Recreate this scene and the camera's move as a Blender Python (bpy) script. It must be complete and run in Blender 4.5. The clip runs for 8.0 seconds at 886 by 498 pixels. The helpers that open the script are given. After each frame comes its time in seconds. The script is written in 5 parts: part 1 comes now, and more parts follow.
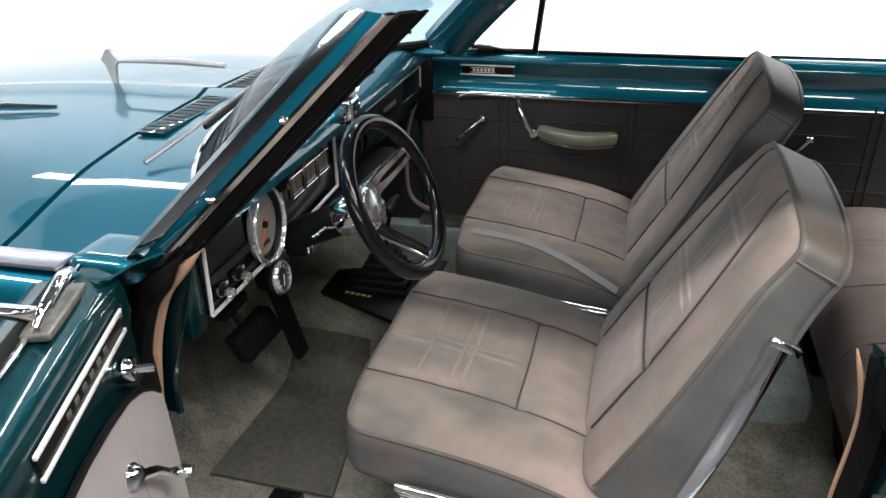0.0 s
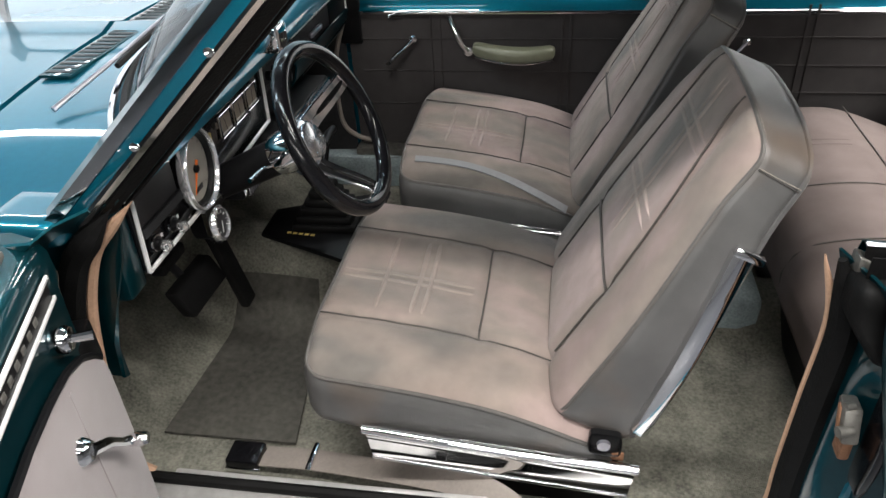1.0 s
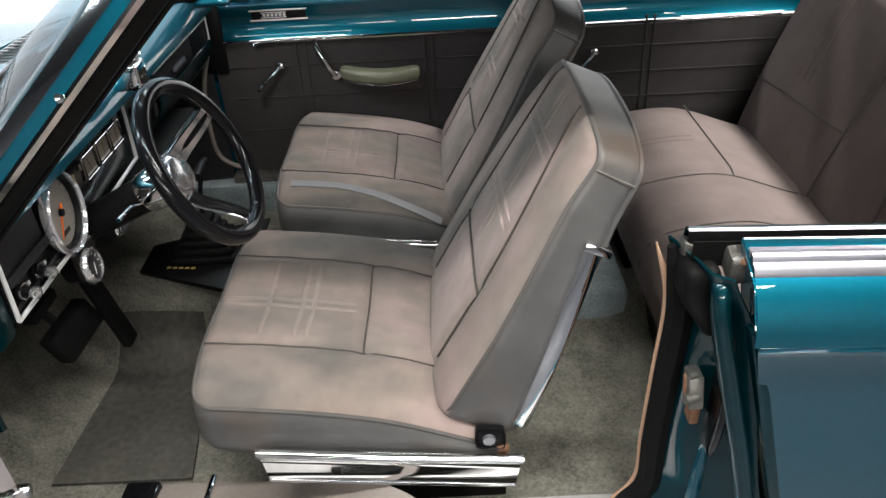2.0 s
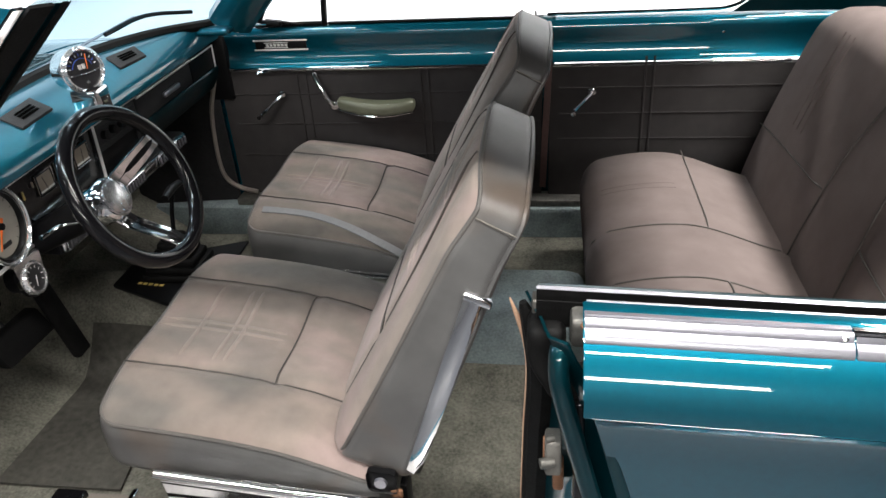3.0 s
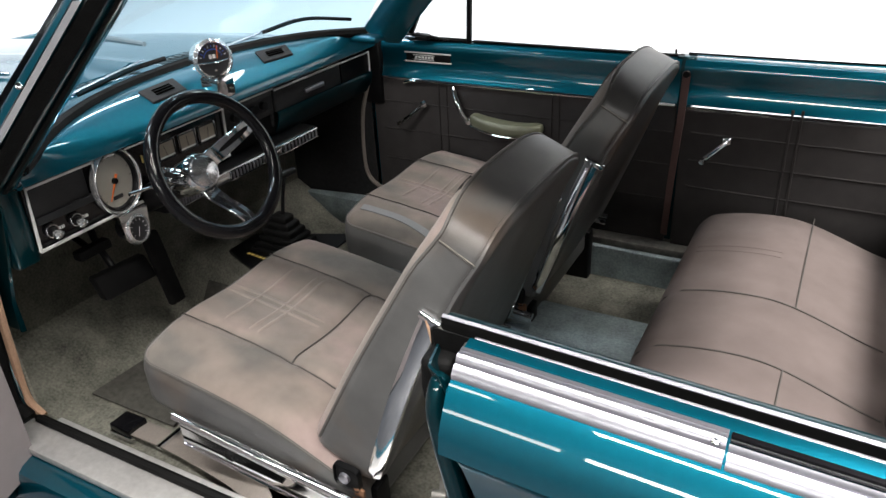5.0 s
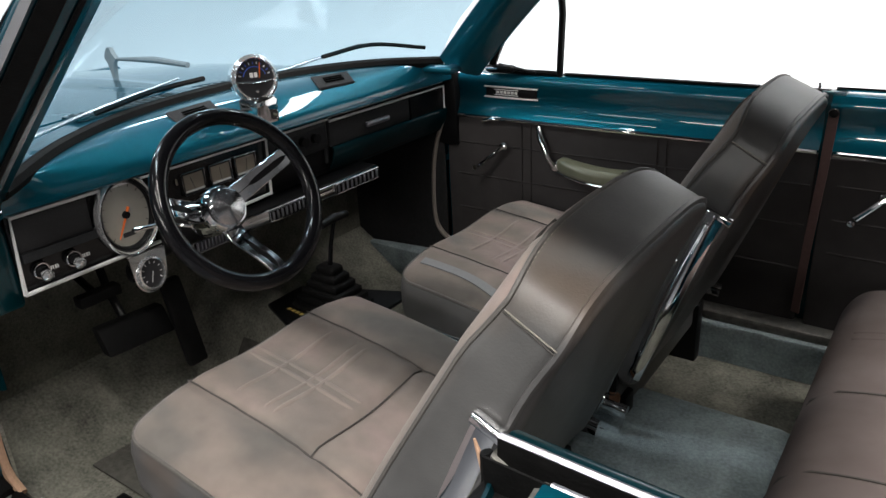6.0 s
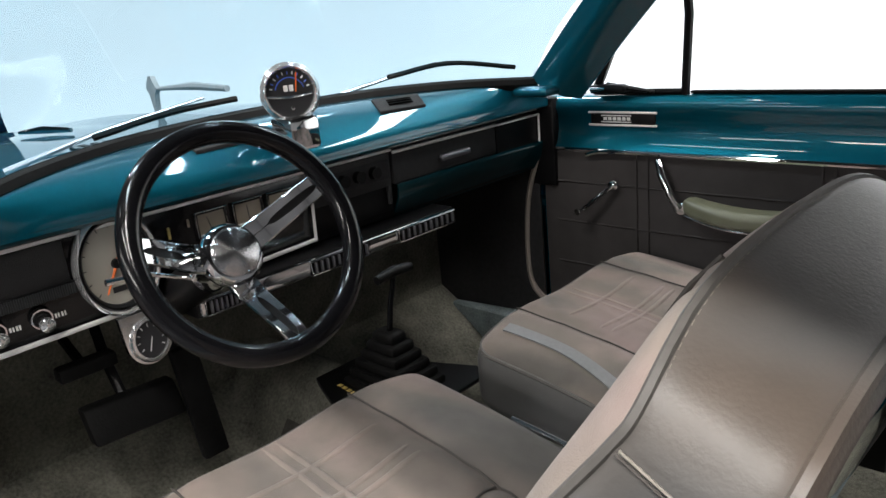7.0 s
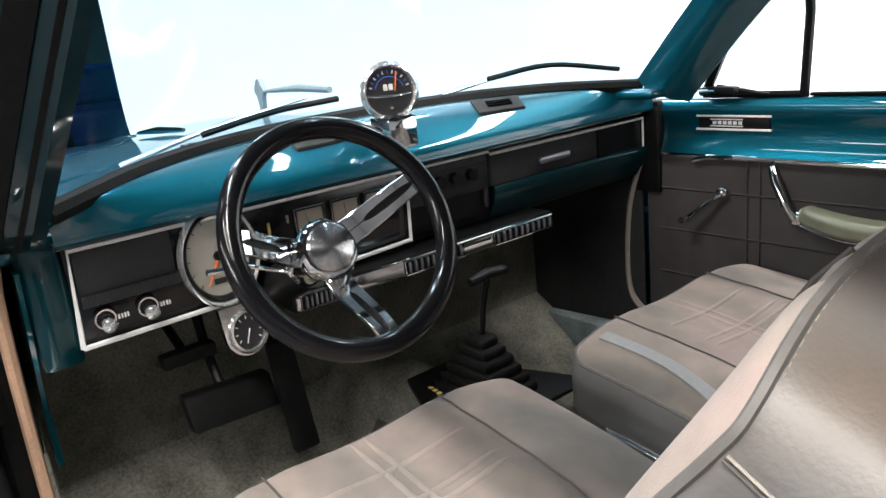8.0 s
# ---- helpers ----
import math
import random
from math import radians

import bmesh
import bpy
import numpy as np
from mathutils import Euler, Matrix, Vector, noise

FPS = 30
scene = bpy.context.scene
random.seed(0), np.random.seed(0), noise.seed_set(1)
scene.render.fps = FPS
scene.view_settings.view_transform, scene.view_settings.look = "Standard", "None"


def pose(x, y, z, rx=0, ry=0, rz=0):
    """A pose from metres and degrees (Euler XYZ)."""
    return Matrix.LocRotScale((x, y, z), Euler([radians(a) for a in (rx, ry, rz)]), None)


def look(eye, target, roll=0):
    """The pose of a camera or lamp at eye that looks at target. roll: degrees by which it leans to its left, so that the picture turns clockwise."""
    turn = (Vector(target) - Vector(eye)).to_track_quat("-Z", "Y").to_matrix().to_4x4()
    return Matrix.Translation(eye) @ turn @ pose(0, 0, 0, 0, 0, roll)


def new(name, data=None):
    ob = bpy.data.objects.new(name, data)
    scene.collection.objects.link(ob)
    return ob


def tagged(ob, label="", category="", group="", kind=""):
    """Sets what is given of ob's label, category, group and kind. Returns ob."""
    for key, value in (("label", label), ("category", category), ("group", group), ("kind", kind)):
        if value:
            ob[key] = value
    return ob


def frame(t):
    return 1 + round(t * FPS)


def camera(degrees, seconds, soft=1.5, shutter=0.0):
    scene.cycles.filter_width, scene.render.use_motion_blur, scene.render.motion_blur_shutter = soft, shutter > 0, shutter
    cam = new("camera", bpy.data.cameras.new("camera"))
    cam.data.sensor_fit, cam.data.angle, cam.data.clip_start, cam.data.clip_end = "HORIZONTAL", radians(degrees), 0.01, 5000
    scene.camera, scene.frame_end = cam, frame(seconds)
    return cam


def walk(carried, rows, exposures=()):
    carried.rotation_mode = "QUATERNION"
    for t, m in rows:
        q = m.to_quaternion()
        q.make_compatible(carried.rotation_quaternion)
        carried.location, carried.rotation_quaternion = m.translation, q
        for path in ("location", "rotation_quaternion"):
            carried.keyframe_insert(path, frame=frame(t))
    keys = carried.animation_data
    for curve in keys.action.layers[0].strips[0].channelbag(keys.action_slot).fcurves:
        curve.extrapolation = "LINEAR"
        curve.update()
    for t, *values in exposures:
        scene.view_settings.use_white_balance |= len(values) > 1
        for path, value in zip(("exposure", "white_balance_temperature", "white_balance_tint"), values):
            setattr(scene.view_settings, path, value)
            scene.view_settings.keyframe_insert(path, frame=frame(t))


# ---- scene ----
cam = camera(62.0, 8.0)
PATH = [
    (0, 0.121, -1.570, 1.417, 16.05, -27.64, -1.77),
    (0.5, 0.064, -1.532, 1.413, 14.05, -30.87, -2.20),
    (1, 0.076, -1.518, 1.399, 10.43, -33.71, -3.31),
    (1.5, 0.062, -1.538, 1.419, 3.79, -34.43, -3.17),
    (2, 0.124, -1.565, 1.429, 0.92, -32.95, -3.39),
    (2.2, 0.191, -1.544, 1.406, 2.49, -32.42, -3.80),
    (3.3, 0.549, -1.517, 1.433, 11.49, -30.09, -3.79),
    (3.5, 0.609, -1.507, 1.429, 13.34, -29.89, -3.92),
    (4, 0.755, -1.466, 1.419, 17.27, -29.39, -4.24),
    (4.5, 0.838, -1.444, 1.415, 23.38, -28.77, -4.14),
    (4.7, 0.857, -1.434, 1.414, 26.48, -28.33, -3.75),
    (5.8, 0.762, -1.215, 1.318, 34.41, -24.83, -2.70),
    (6, 0.706, -1.120, 1.254, 36.34, -22.96, -3.14),
    (6.5, 0.556, -0.882, 1.139, 40.49, -20.88, -4.56),
    (7, 0.512, -0.802, 1.096, 44.78, -17.48, -5.70),
    (7.5, 0.507, -0.798, 1.089, 48.63, -16.68, -5.88),
    (8, 0.501, -0.790, 1.075, 52.47, -15.88, -6.24),
]
walk(cam, [(t, pose(x, y, z, 90 + pitch, 0, yaw) @ pose(0, 0, 0, 0, 0, roll)) for t, x, y, z, yaw, pitch, roll in PATH],
     [(0.0, -0.05), (1.0, 0.15), (2.0, 0.12), (3.5, 0.2), (4.5, 0.1), (6.0, -0.2), (6.6, -0.32), (7.0, 0.12), (7.5, 0.5), (8.0, 0.75)])

# ---- world, lights, exposure ----
world = bpy.data.worlds.new("studio_world")
scene.world = world
world.use_nodes = True
world.node_tree.nodes["Background"].inputs[0].default_value = (0.9, 0.95, 1.0, 1)
world.node_tree.nodes["Background"].inputs[1].default_value = 0.05
scene.view_settings.exposure = 0.0
GROUND = -0.15
RX0, RX1, RY0, RY1 = -22.0, 6.0, -5.5, 6.5
CEIL, LAMP_Z = 5.6, 3.78


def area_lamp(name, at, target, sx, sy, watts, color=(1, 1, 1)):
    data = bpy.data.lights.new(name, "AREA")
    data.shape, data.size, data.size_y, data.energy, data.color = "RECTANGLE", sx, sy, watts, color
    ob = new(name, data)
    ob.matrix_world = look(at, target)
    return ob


# ceiling tubes of the photo booth
COOL, WARM = (0.84, 0.93, 1.0), (1.0, 0.965, 0.925)
TUBES = ((-3.4, -1.2, 105, COOL), (-0.4, -1.8, 118, WARM), (2.0, -1.8, 120, WARM), (-1.8, -3.4, 22, WARM), (1.2, -3.4, 75, WARM),
         (0.4, 2.7, 85, WARM), (-3.8, 2.6, 75, COOL), (-5.4, 0.6, 45, COOL), (-13.0, 0.0, 260, COOL))
for lx, ly, w, tone in TUBES:
    area_lamp("tube_lamp", (lx, ly, LAMP_Z), (lx, ly + 0.001, 0), 2.3, 0.26, w, tone)
# extra unseen lamp, added behind the roof to brighten the rear bench cushion
area_lamp("tube_lamp", (2.35, 0.1, LAMP_Z), (2.35, 0.101, 0), 0.5, 2.3, 380, WARM)

# unseen lamps added to brighten the upper backdrop that the hood mirrors
for at, to, w in (((-3.4, 1.6, 5.3), (-5.6, 3.6, 2.6), 75), ((-0.6, 2.0, 5.3), (-0.6, 4.2, 2.6), 80)):
    area_lamp("backdrop_fill", at, to, 2.3, 0.2, w, COOL)
# unseen lamps added along the near wall as low fill for seats and floor
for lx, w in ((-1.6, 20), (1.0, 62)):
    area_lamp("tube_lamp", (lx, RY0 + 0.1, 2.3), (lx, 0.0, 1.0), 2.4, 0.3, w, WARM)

# ---- materials ----


def mat(name, color, rough=0.5, metal=0.0, coat=0.0, noise_scale=40.0, vary=0.15, bump=0.0, bump_scale=None, spec=0.5, sheen=0.0, detail=4.0):
    """A principled material with two scales of colour variation and a fine relief."""
    m = bpy.data.materials.new(name)
    m.use_nodes = True
    nt = m.node_tree
    b = nt.nodes["Principled BSDF"]
    b.inputs["Roughness"].default_value = rough
    b.inputs["Metallic"].default_value = metal
    b.inputs["Coat Weight"].default_value = coat
    b.inputs["Coat Roughness"].default_value = 0.03
    b.inputs["Specular IOR Level"].default_value = spec
    b.inputs["Sheen Weight"].default_value = sheen
    tc = nt.nodes.new("ShaderNodeTexCoord")
    n1 = nt.nodes.new("ShaderNodeTexNoise")
    n1.inputs["Scale"].default_value, n1.inputs["Detail"].default_value = noise_scale, detail
    n2 = nt.nodes.new("ShaderNodeTexNoise")
    n2.inputs["Scale"].default_value, n2.inputs["Detail"].default_value = noise_scale * 0.09, 3
    nt.links.new(tc.outputs["Object"], n1.inputs["Vector"])
    nt.links.new(tc.outputs["Object"], n2.inputs["Vector"])
    add = nt.nodes.new("ShaderNodeMath")
    add.operation = "ADD"
    nt.links.new(n1.outputs["Fac"], add.inputs[0])
    nt.links.new(n2.outputs["Fac"], add.inputs[1])
    ramp = nt.nodes.new("ShaderNodeMapRange")
    ramp.inputs["From Min"].default_value, ramp.inputs["From Max"].default_value = 0.6, 1.4
    ramp.inputs["To Min"].default_value, ramp.inputs["To Max"].default_value = 1 - vary, 1 + vary
    nt.links.new(add.outputs[0], ramp.inputs["Value"])
    mul = nt.nodes.new("ShaderNodeVectorMath")
    mul.operation = "SCALE"
    mul.inputs[0].default_value = color
    nt.links.new(ramp.outputs["Result"], mul.inputs["Scale"])
    nt.links.new(mul.outputs["Vector"], b.inputs["Base Color"])
    if bump:
        n3 = nt.nodes.new("ShaderNodeTexNoise")
        n3.inputs["Scale"].default_value, n3.inputs["Detail"].default_value = bump_scale or noise_scale * 4, 5
        nt.links.new(tc.outputs["Object"], n3.inputs["Vector"])
        bp = nt.nodes.new("ShaderNodeBump")
        bp.inputs["Strength"].default_value, bp.inputs["Distance"].default_value = bump, 0.004
        nt.links.new(n3.outputs["Fac"], bp.inputs["Height"])
        nt.links.new(bp.outputs["Normal"], b.inputs["Normal"])
    return m


def glass_mat(name, tint):
    m = bpy.data.materials.new(name)
    m.use_nodes = True
    nt = m.node_tree
    nt.nodes.remove(nt.nodes["Principled BSDF"])
    tr = nt.nodes.new("ShaderNodeBsdfTransparent")
    tr.inputs["Color"].default_value = (*tint, 1)
    gl = nt.nodes.new("ShaderNodeBsdfGlossy")
    gl.inputs["Roughness"].default_value = 0.02
    lw = nt.nodes.new("ShaderNodeLayerWeight")
    lw.inputs["Blend"].default_value = 0.5
    pw = nt.nodes.new("ShaderNodeMath")
    pw.operation, pw.inputs[1].default_value = "POWER", 4.0
    nt.links.new(lw.outputs["Facing"], pw.inputs[0])
    fr = nt.nodes.new("ShaderNodeMath")
    fr.operation, fr.inputs[1].default_value, fr.inputs[2].default_value = "MULTIPLY_ADD", 0.5, 0.04
    nt.links.new(pw.outputs[0], fr.inputs[0])
    mx = nt.nodes.new("ShaderNodeMixShader")
    nt.links.new(fr.outputs[0], mx.inputs[0])
    nt.links.new(tr.outputs[0], mx.inputs[1])
    nt.links.new(gl.outputs[0], mx.inputs[2])
    nt.links.new(mx.outputs[0], nt.nodes["Material Output"].inputs["Surface"])
    return m


def cloth_mat(name, tones, scale=2.6):
    """Brushed velour: three tones in soft patches, streaky nap and a fine weave."""
    m = mat(name, (1, 1, 1), rough=0.95, noise_scale=28, vary=0.19, bump=0.3, bump_scale=800, sheen=0.10)
    nt = m.node_tree
    mul = [n for n in nt.nodes if n.type == "VECT_MATH"][0]
    tc = [n for n in nt.nodes if n.type == "TEX_COORD"][0]
    mp = nt.nodes.new("ShaderNodeMapping")
    mp.inputs["Scale"].default_value = (1.0, 2.2, 1.0)
    nz = nt.nodes.new("ShaderNodeTexNoise")
    nz.inputs["Scale"].default_value, nz.inputs["Detail"].default_value, nz.inputs["Roughness"].default_value = scale, 2.5, 0.5
    nz.inputs["Distortion"].default_value = 0.3
    rp = nt.nodes.new("ShaderNodeValToRGB")
    rp.color_ramp.elements[0].position, rp.color_ramp.elements[1].position = 0.37, 0.64
    rp.color_ramp.elements[0].color = (*tones[2], 1)
    rp.color_ramp.elements[1].color = (*tones[0], 1)
    e = rp.color_ramp.elements.new(0.52)
    e.color = (*tones[1], 1)
    nt.links.new(tc.outputs["Object"], mp.inputs["Vector"])
    nt.links.new(mp.outputs["Vector"], nz.inputs["Vector"])
    nt.links.new(nz.outputs["Fac"], rp.inputs["Fac"])
    nt.links.new(rp.outputs["Color"], mul.inputs[0])
    return m


PAINT = mat("teal_metallic_paint", (0.001, 0.096, 0.145), rough=0.42, metal=0.75, spec=0.1, coat=1.0, noise_scale=900, vary=0.10)
PAINT.node_tree.nodes["Principled BSDF"].inputs["Coat IOR"].default_value = 1.75
# the same teal paint, darkened for jambs, pillars and panels in shade
PAINT_SHADED = mat("teal_paint_shaded", (0.001, 0.034, 0.044), rough=0.38, metal=0.7, spec=0.1, coat=0.9, noise_scale=500, vary=0.2)
CHROME = mat("chrome", (0.82, 0.83, 0.84), rough=0.07, metal=1.0, noise_scale=30, vary=0.05)
FIN = mat("dull_cast_ornament", (0.33, 0.33, 0.34), rough=0.45, metal=0.1, noise_scale=60, vary=0.2)
ALU = mat("brushed_moulding", (0.36, 0.36, 0.40), rough=0.33, metal=0.9, noise_scale=60, vary=0.08)
SATIN = mat("satin_chrome", (0.80, 0.80, 0.81), rough=0.18, metal=0.85, noise_scale=80, vary=0.06)
TRIM = mat("silver_panel_edging", (0.75, 0.75, 0.74), rough=0.42, metal=0.35, noise_scale=90, vary=0.08)
VENTGREY = mat("dark_vent_plastic", (0.032, 0.033, 0.035), rough=0.65, spec=0.15, noise_scale=90, vary=0.2, bump=0.2, bump_scale=600)
SPUN = mat("spun_aluminium", (0.85, 0.85, 0.86), rough=0.22, metal=1.0, noise_scale=60, vary=0.05)
tang = SPUN.node_tree.nodes.new("ShaderNodeTangent")
tang.direction_type, tang.axis = "RADIAL", "Z"
SPUN.node_tree.nodes["Principled BSDF"].inputs["Anisotropic"].default_value = 0.95
SPUN.node_tree.nodes["Principled BSDF"].inputs["Anisotropic Rotation"].default_value = 0.25
SPUN.node_tree.links.new(tang.outputs["Tangent"], SPUN.node_tree.nodes["Principled BSDF"].inputs["Tangent"])
BLACK = mat("black_plastic", (0.004, 0.004, 0.0045), rough=0.40, noise_scale=80, vary=0.3, bump=0.05, spec=0.18)
BLACK_GLOSS = mat("black_lacquer", (0.005, 0.005, 0.006), rough=0.16, spec=0.3, coat=0.15, noise_scale=60, vary=0.2)
CRACKLE = mat("black_crackle_vinyl", (0.011, 0.011, 0.012), rough=0.50, spec=0.45, noise_scale=120, vary=0.3, bump=0.4, bump_scale=500)
RUBBER = mat("black_rubber", (0.005, 0.005, 0.005), rough=0.6, spec=0.10, noise_scale=60, vary=0.4, bump=0.2)
TAN = mat("tan_piping", (0.42, 0.26, 0.17), rough=0.8, noise_scale=200, vary=0.2, bump=0.3)
GREYMET = mat("worn_galvanised_steel", (0.17, 0.165, 0.15), rough=0.45, metal=0.7, noise_scale=70, vary=0.45, bump=0.2)
RUST = mat("rusty_steel", (0.22, 0.11, 0.06), rough=0.7, metal=0.3, noise_scale=90, vary=0.5, bump=0.4)
CLOTH = cloth_mat("taupe_velour", ((0.272, 0.207, 0.191), (0.215, 0.177, 0.153), (0.118, 0.108, 0.098)))
CLOTH_RUB = cloth_mat("rubbed_velour_pleat", ((0.318, 0.247, 0.226), (0.258, 0.211, 0.183), (0.158, 0.145, 0.130)))
# seat velour darkened for the bench, whose back lies in the roof's shade
CLOTH_REAR = mat("taupe_velour_rear_shaded", (0.128, 0.104, 0.098), rough=1.0, spec=0.1, noise_scale=18, vary=0.14, bump=0.25, bump_scale=900)
# door velour twice: darkened for the shaded cabin, paled for the lit open door
CLOTH_DOOR_DIM = mat("door_velour_shaded", (0.041, 0.038, 0.038), rough=1.0, spec=0.1, noise_scale=20, vary=0.2, bump=0.25, bump_scale=900)
CLOTH_DOOR_LIT = mat("door_velour_lit", (0.180, 0.153, 0.154), rough=0.95, noise_scale=20, vary=0.12, bump=0.25, bump_scale=900, sheen=0.3)
VINYL = mat("grey_vinyl", (0.056, 0.053, 0.050), rough=0.40, noise_scale=14, vary=0.34, bump=0.10, bump_scale=320)
vm = VINYL.node_tree
vscale = [n for n in vm.nodes if n.type == "VECT_MATH"][0]
vcoord = [n for n in vm.nodes if n.type == "TEX_COORD"][0]
vnoise = vm.nodes.new("ShaderNodeTexNoise")
vnoise.inputs["Scale"].default_value, vnoise.inputs["Detail"].default_value = 4.5, 2
vramp = vm.nodes.new("ShaderNodeValToRGB")
vramp.color_ramp.elements[0].position, vramp.color_ramp.elements[1].position = 0.53, 0.76
vramp.color_ramp.elements[0].color, vramp.color_ramp.elements[1].color = (0.082, 0.081, 0.080, 1), (0.100, 0.068, 0.046, 1)
vm.links.new(vcoord.outputs["Object"], vnoise.inputs["Vector"])
vm.links.new(vnoise.outputs["Fac"], vramp.inputs["Fac"])
vm.links.new(vramp.outputs["Color"], vscale.inputs[0])
SEAM = mat("dark_seam_thread", (0.060, 0.054, 0.049), rough=0.9, noise_scale=300, vary=0.3)
PIPING = mat("grey_piping", (0.085, 0.079, 0.073), rough=0.6, noise_scale=100, vary=0.2)
STITCH = mat("pale_stitching", (0.24, 0.22, 0.19), rough=0.9, noise_scale=600, vary=0.3)
CARPET = mat("moss_grey_carpet", (0.195, 0.192, 0.158), rough=1.0, noise_scale=150, vary=0.62, bump=1.0, bump_scale=420)
# blue-grey carpet, colour raised in place of light missing in the footwell
CARPET_BLUE = mat("brightened_bluegrey_carpet", (0.28, 0.34, 0.35), rough=1.0, noise_scale=160, vary=0.4, bump=1.0, bump_scale=420)
# kick panel colour near black, standing for the shade under the dash
KICK_SHADE = mat("kick_panel_shaded", (0.022, 0.022, 0.023), rough=0.9, spec=0.2, noise_scale=80, vary=0.3, bump=0.3)
MATMAT = mat("dark_floor_mat", (0.078, 0.075, 0.064), rough=0.95, noise_scale=60, vary=0.5, bump=0.7, bump_scale=500)
BELT = mat("taupe_seat_belt_webbing", (0.20, 0.175, 0.155), rough=0.7, noise_scale=150, vary=0.15, bump=0.3, bump_scale=900)
BELT_PALE = mat("pale_grey_webbing", (0.20, 0.205, 0.21), rough=0.6, noise_scale=150, vary=0.12, bump=0.2, bump_scale=900)
STEEL = mat("sill_plate", (0.52, 0.51, 0.50), rough=0.36, metal=0.55, noise_scale=60, vary=0.2, bump=0.05)
DIAL = mat("silver_dial_face", (0.33, 0.315, 0.275), rough=0.45, metal=0.0, noise_scale=30, vary=0.1)
DIAL_DARK = mat("black_dial_face", (0.02, 0.02, 0.022), rough=0.4, noise_scale=60, vary=0.2)
# dead black for raised strips, painted as the shade inside vent slots
SLOT_SHADE = mat("slot_shade", (0.003, 0.003, 0.003), rough=1.0, spec=0.0, noise_scale=60, vary=0.2)
GAUGE = mat("cream_gauge_face", (0.25, 0.215, 0.17), rough=0.5, noise_scale=40, vary=0.15)
ORANGE = mat("orange_needle", (0.75, 0.16, 0.03), rough=0.5, noise_scale=60, vary=0.05)
WHITE = mat("white_marking", (0.7, 0.7, 0.68), rough=0.6, noise_scale=60, vary=0.05)
BLUE_MARK = mat("blue_marking", (0.05, 0.12, 0.55), rough=0.5, noise_scale=60, vary=0.05)
YELLOW = mat("yellowed_mark", (0.45, 0.33, 0.10), rough=0.5, noise_scale=60, vary=0.3)
OLIVE = mat("olive_vinyl_armrest", (0.12, 0.125, 0.085), rough=0.4, noise_scale=30, vary=0.2, bump=0.1, bump_scale=300)
MAROON = mat("maroon_webbing", (0.10, 0.055, 0.05), rough=0.7, noise_scale=100, vary=0.2)
HEADLINER = mat("dark_headliner", (0.05, 0.048, 0.05), rough=0.95, noise_scale=60, vary=0.2, bump=0.3)
WALLW = mat("white_booth_wall", (0.86, 0.87, 0.88), rough=0.9, noise_scale=2, vary=0.02)
WALLG = mat("grey_workshop_wall", (0.10, 0.10, 0.105), rough=0.9, noise_scale=2, vary=0.06)
FLOORG = mat("grey_epoxy_floor", (0.06, 0.063, 0.072), rough=0.35, noise_scale=5, vary=0.25, bump=0.03)
BLUECAR = mat("blue_metallic_paint", (0.008, 0.03, 0.16), rough=0.2, metal=0.4, coat=1.0, noise_scale=500, vary=0.1)
GLASS_BLUE = glass_mat("blue_tinted_windshield", (0.47, 0.60, 0.66))
CRYSTAL = mat("clear_knob_plastic", (0.75, 0.76, 0.76), rough=0.08, metal=0.85, noise_scale=50, vary=0.1)

# ---- mesh helpers ----


PLACED = [Matrix.Identity(4)]


def section(sx=1.0, sy=1.0, sz=1.0, x=0.0, y=0.0, z=0.0):
    """Sets where the parts that follow are laid: their own measures scaled, then moved."""
    PLACED[0] = Matrix.Translation((x, y, z)) @ Matrix.Diagonal((sx, sy, sz, 1))


def part(name, bm, material, parent=None, label="", smooth=40):
    """Links a bmesh as one mesh object, under a thing or a part."""
    bm.transform(PLACED[0])
    bmesh.ops.recalc_face_normals(bm, faces=bm.faces[:])
    me = bpy.data.meshes.new(name)
    bm.to_mesh(me)
    bm.free()
    me.materials.append(material)
    if smooth:
        for p in me.polygons:
            p.use_smooth = True
        me.set_sharp_from_angle(angle=radians(smooth))
    ob = new(name, me)
    if parent:
        ob.parent = parent
        ob.matrix_parent_inverse = parent.matrix_world.inverted()
    if label:
        ob["label"] = label
    return ob


def thing(name, at, label, category, group="", kind=""):
    ob = new(name)
    ob.empty_display_size = 0.05
    at = PLACED[0] @ Vector(at)
    ob.location = at
    ob.matrix_world = Matrix.Translation(at)
    return tagged(ob, label, category, group, kind)


def solo(name, bm, material, label, category, group="", kind="", smooth=40):
    return tagged(part(name, bm, material, None, "", smooth), label, category, group, kind)


def box(bm, x0, x1, y0, y1, z0, z1, bevel=0.0, fn=None, seg=2):
    """A bevelled box; fn maps its points."""
    r = bmesh.ops.create_cube(bm, size=1)
    vs = r["verts"]
    for v in vs:
        v.co = Vector(((x0 + x1) / 2 + v.co.x * (x1 - x0), (y0 + y1) / 2 + v.co.y * (y1 - y0), (z0 + z1) / 2 + v.co.z * (z1 - z0)))
    if bevel:
        es = list({e for v in vs for e in v.link_edges})
        rb = bmesh.ops.bevel(bm, geom=es, offset=bevel, segments=seg, affect="EDGES", profile=0.5)
        vs = list({v for f in rb["faces"] for v in f.verts} | {v for v in vs if v.is_valid})
    if fn:
        for v in vs:
            v.co = Vector(fn(*v.co))
    return bm


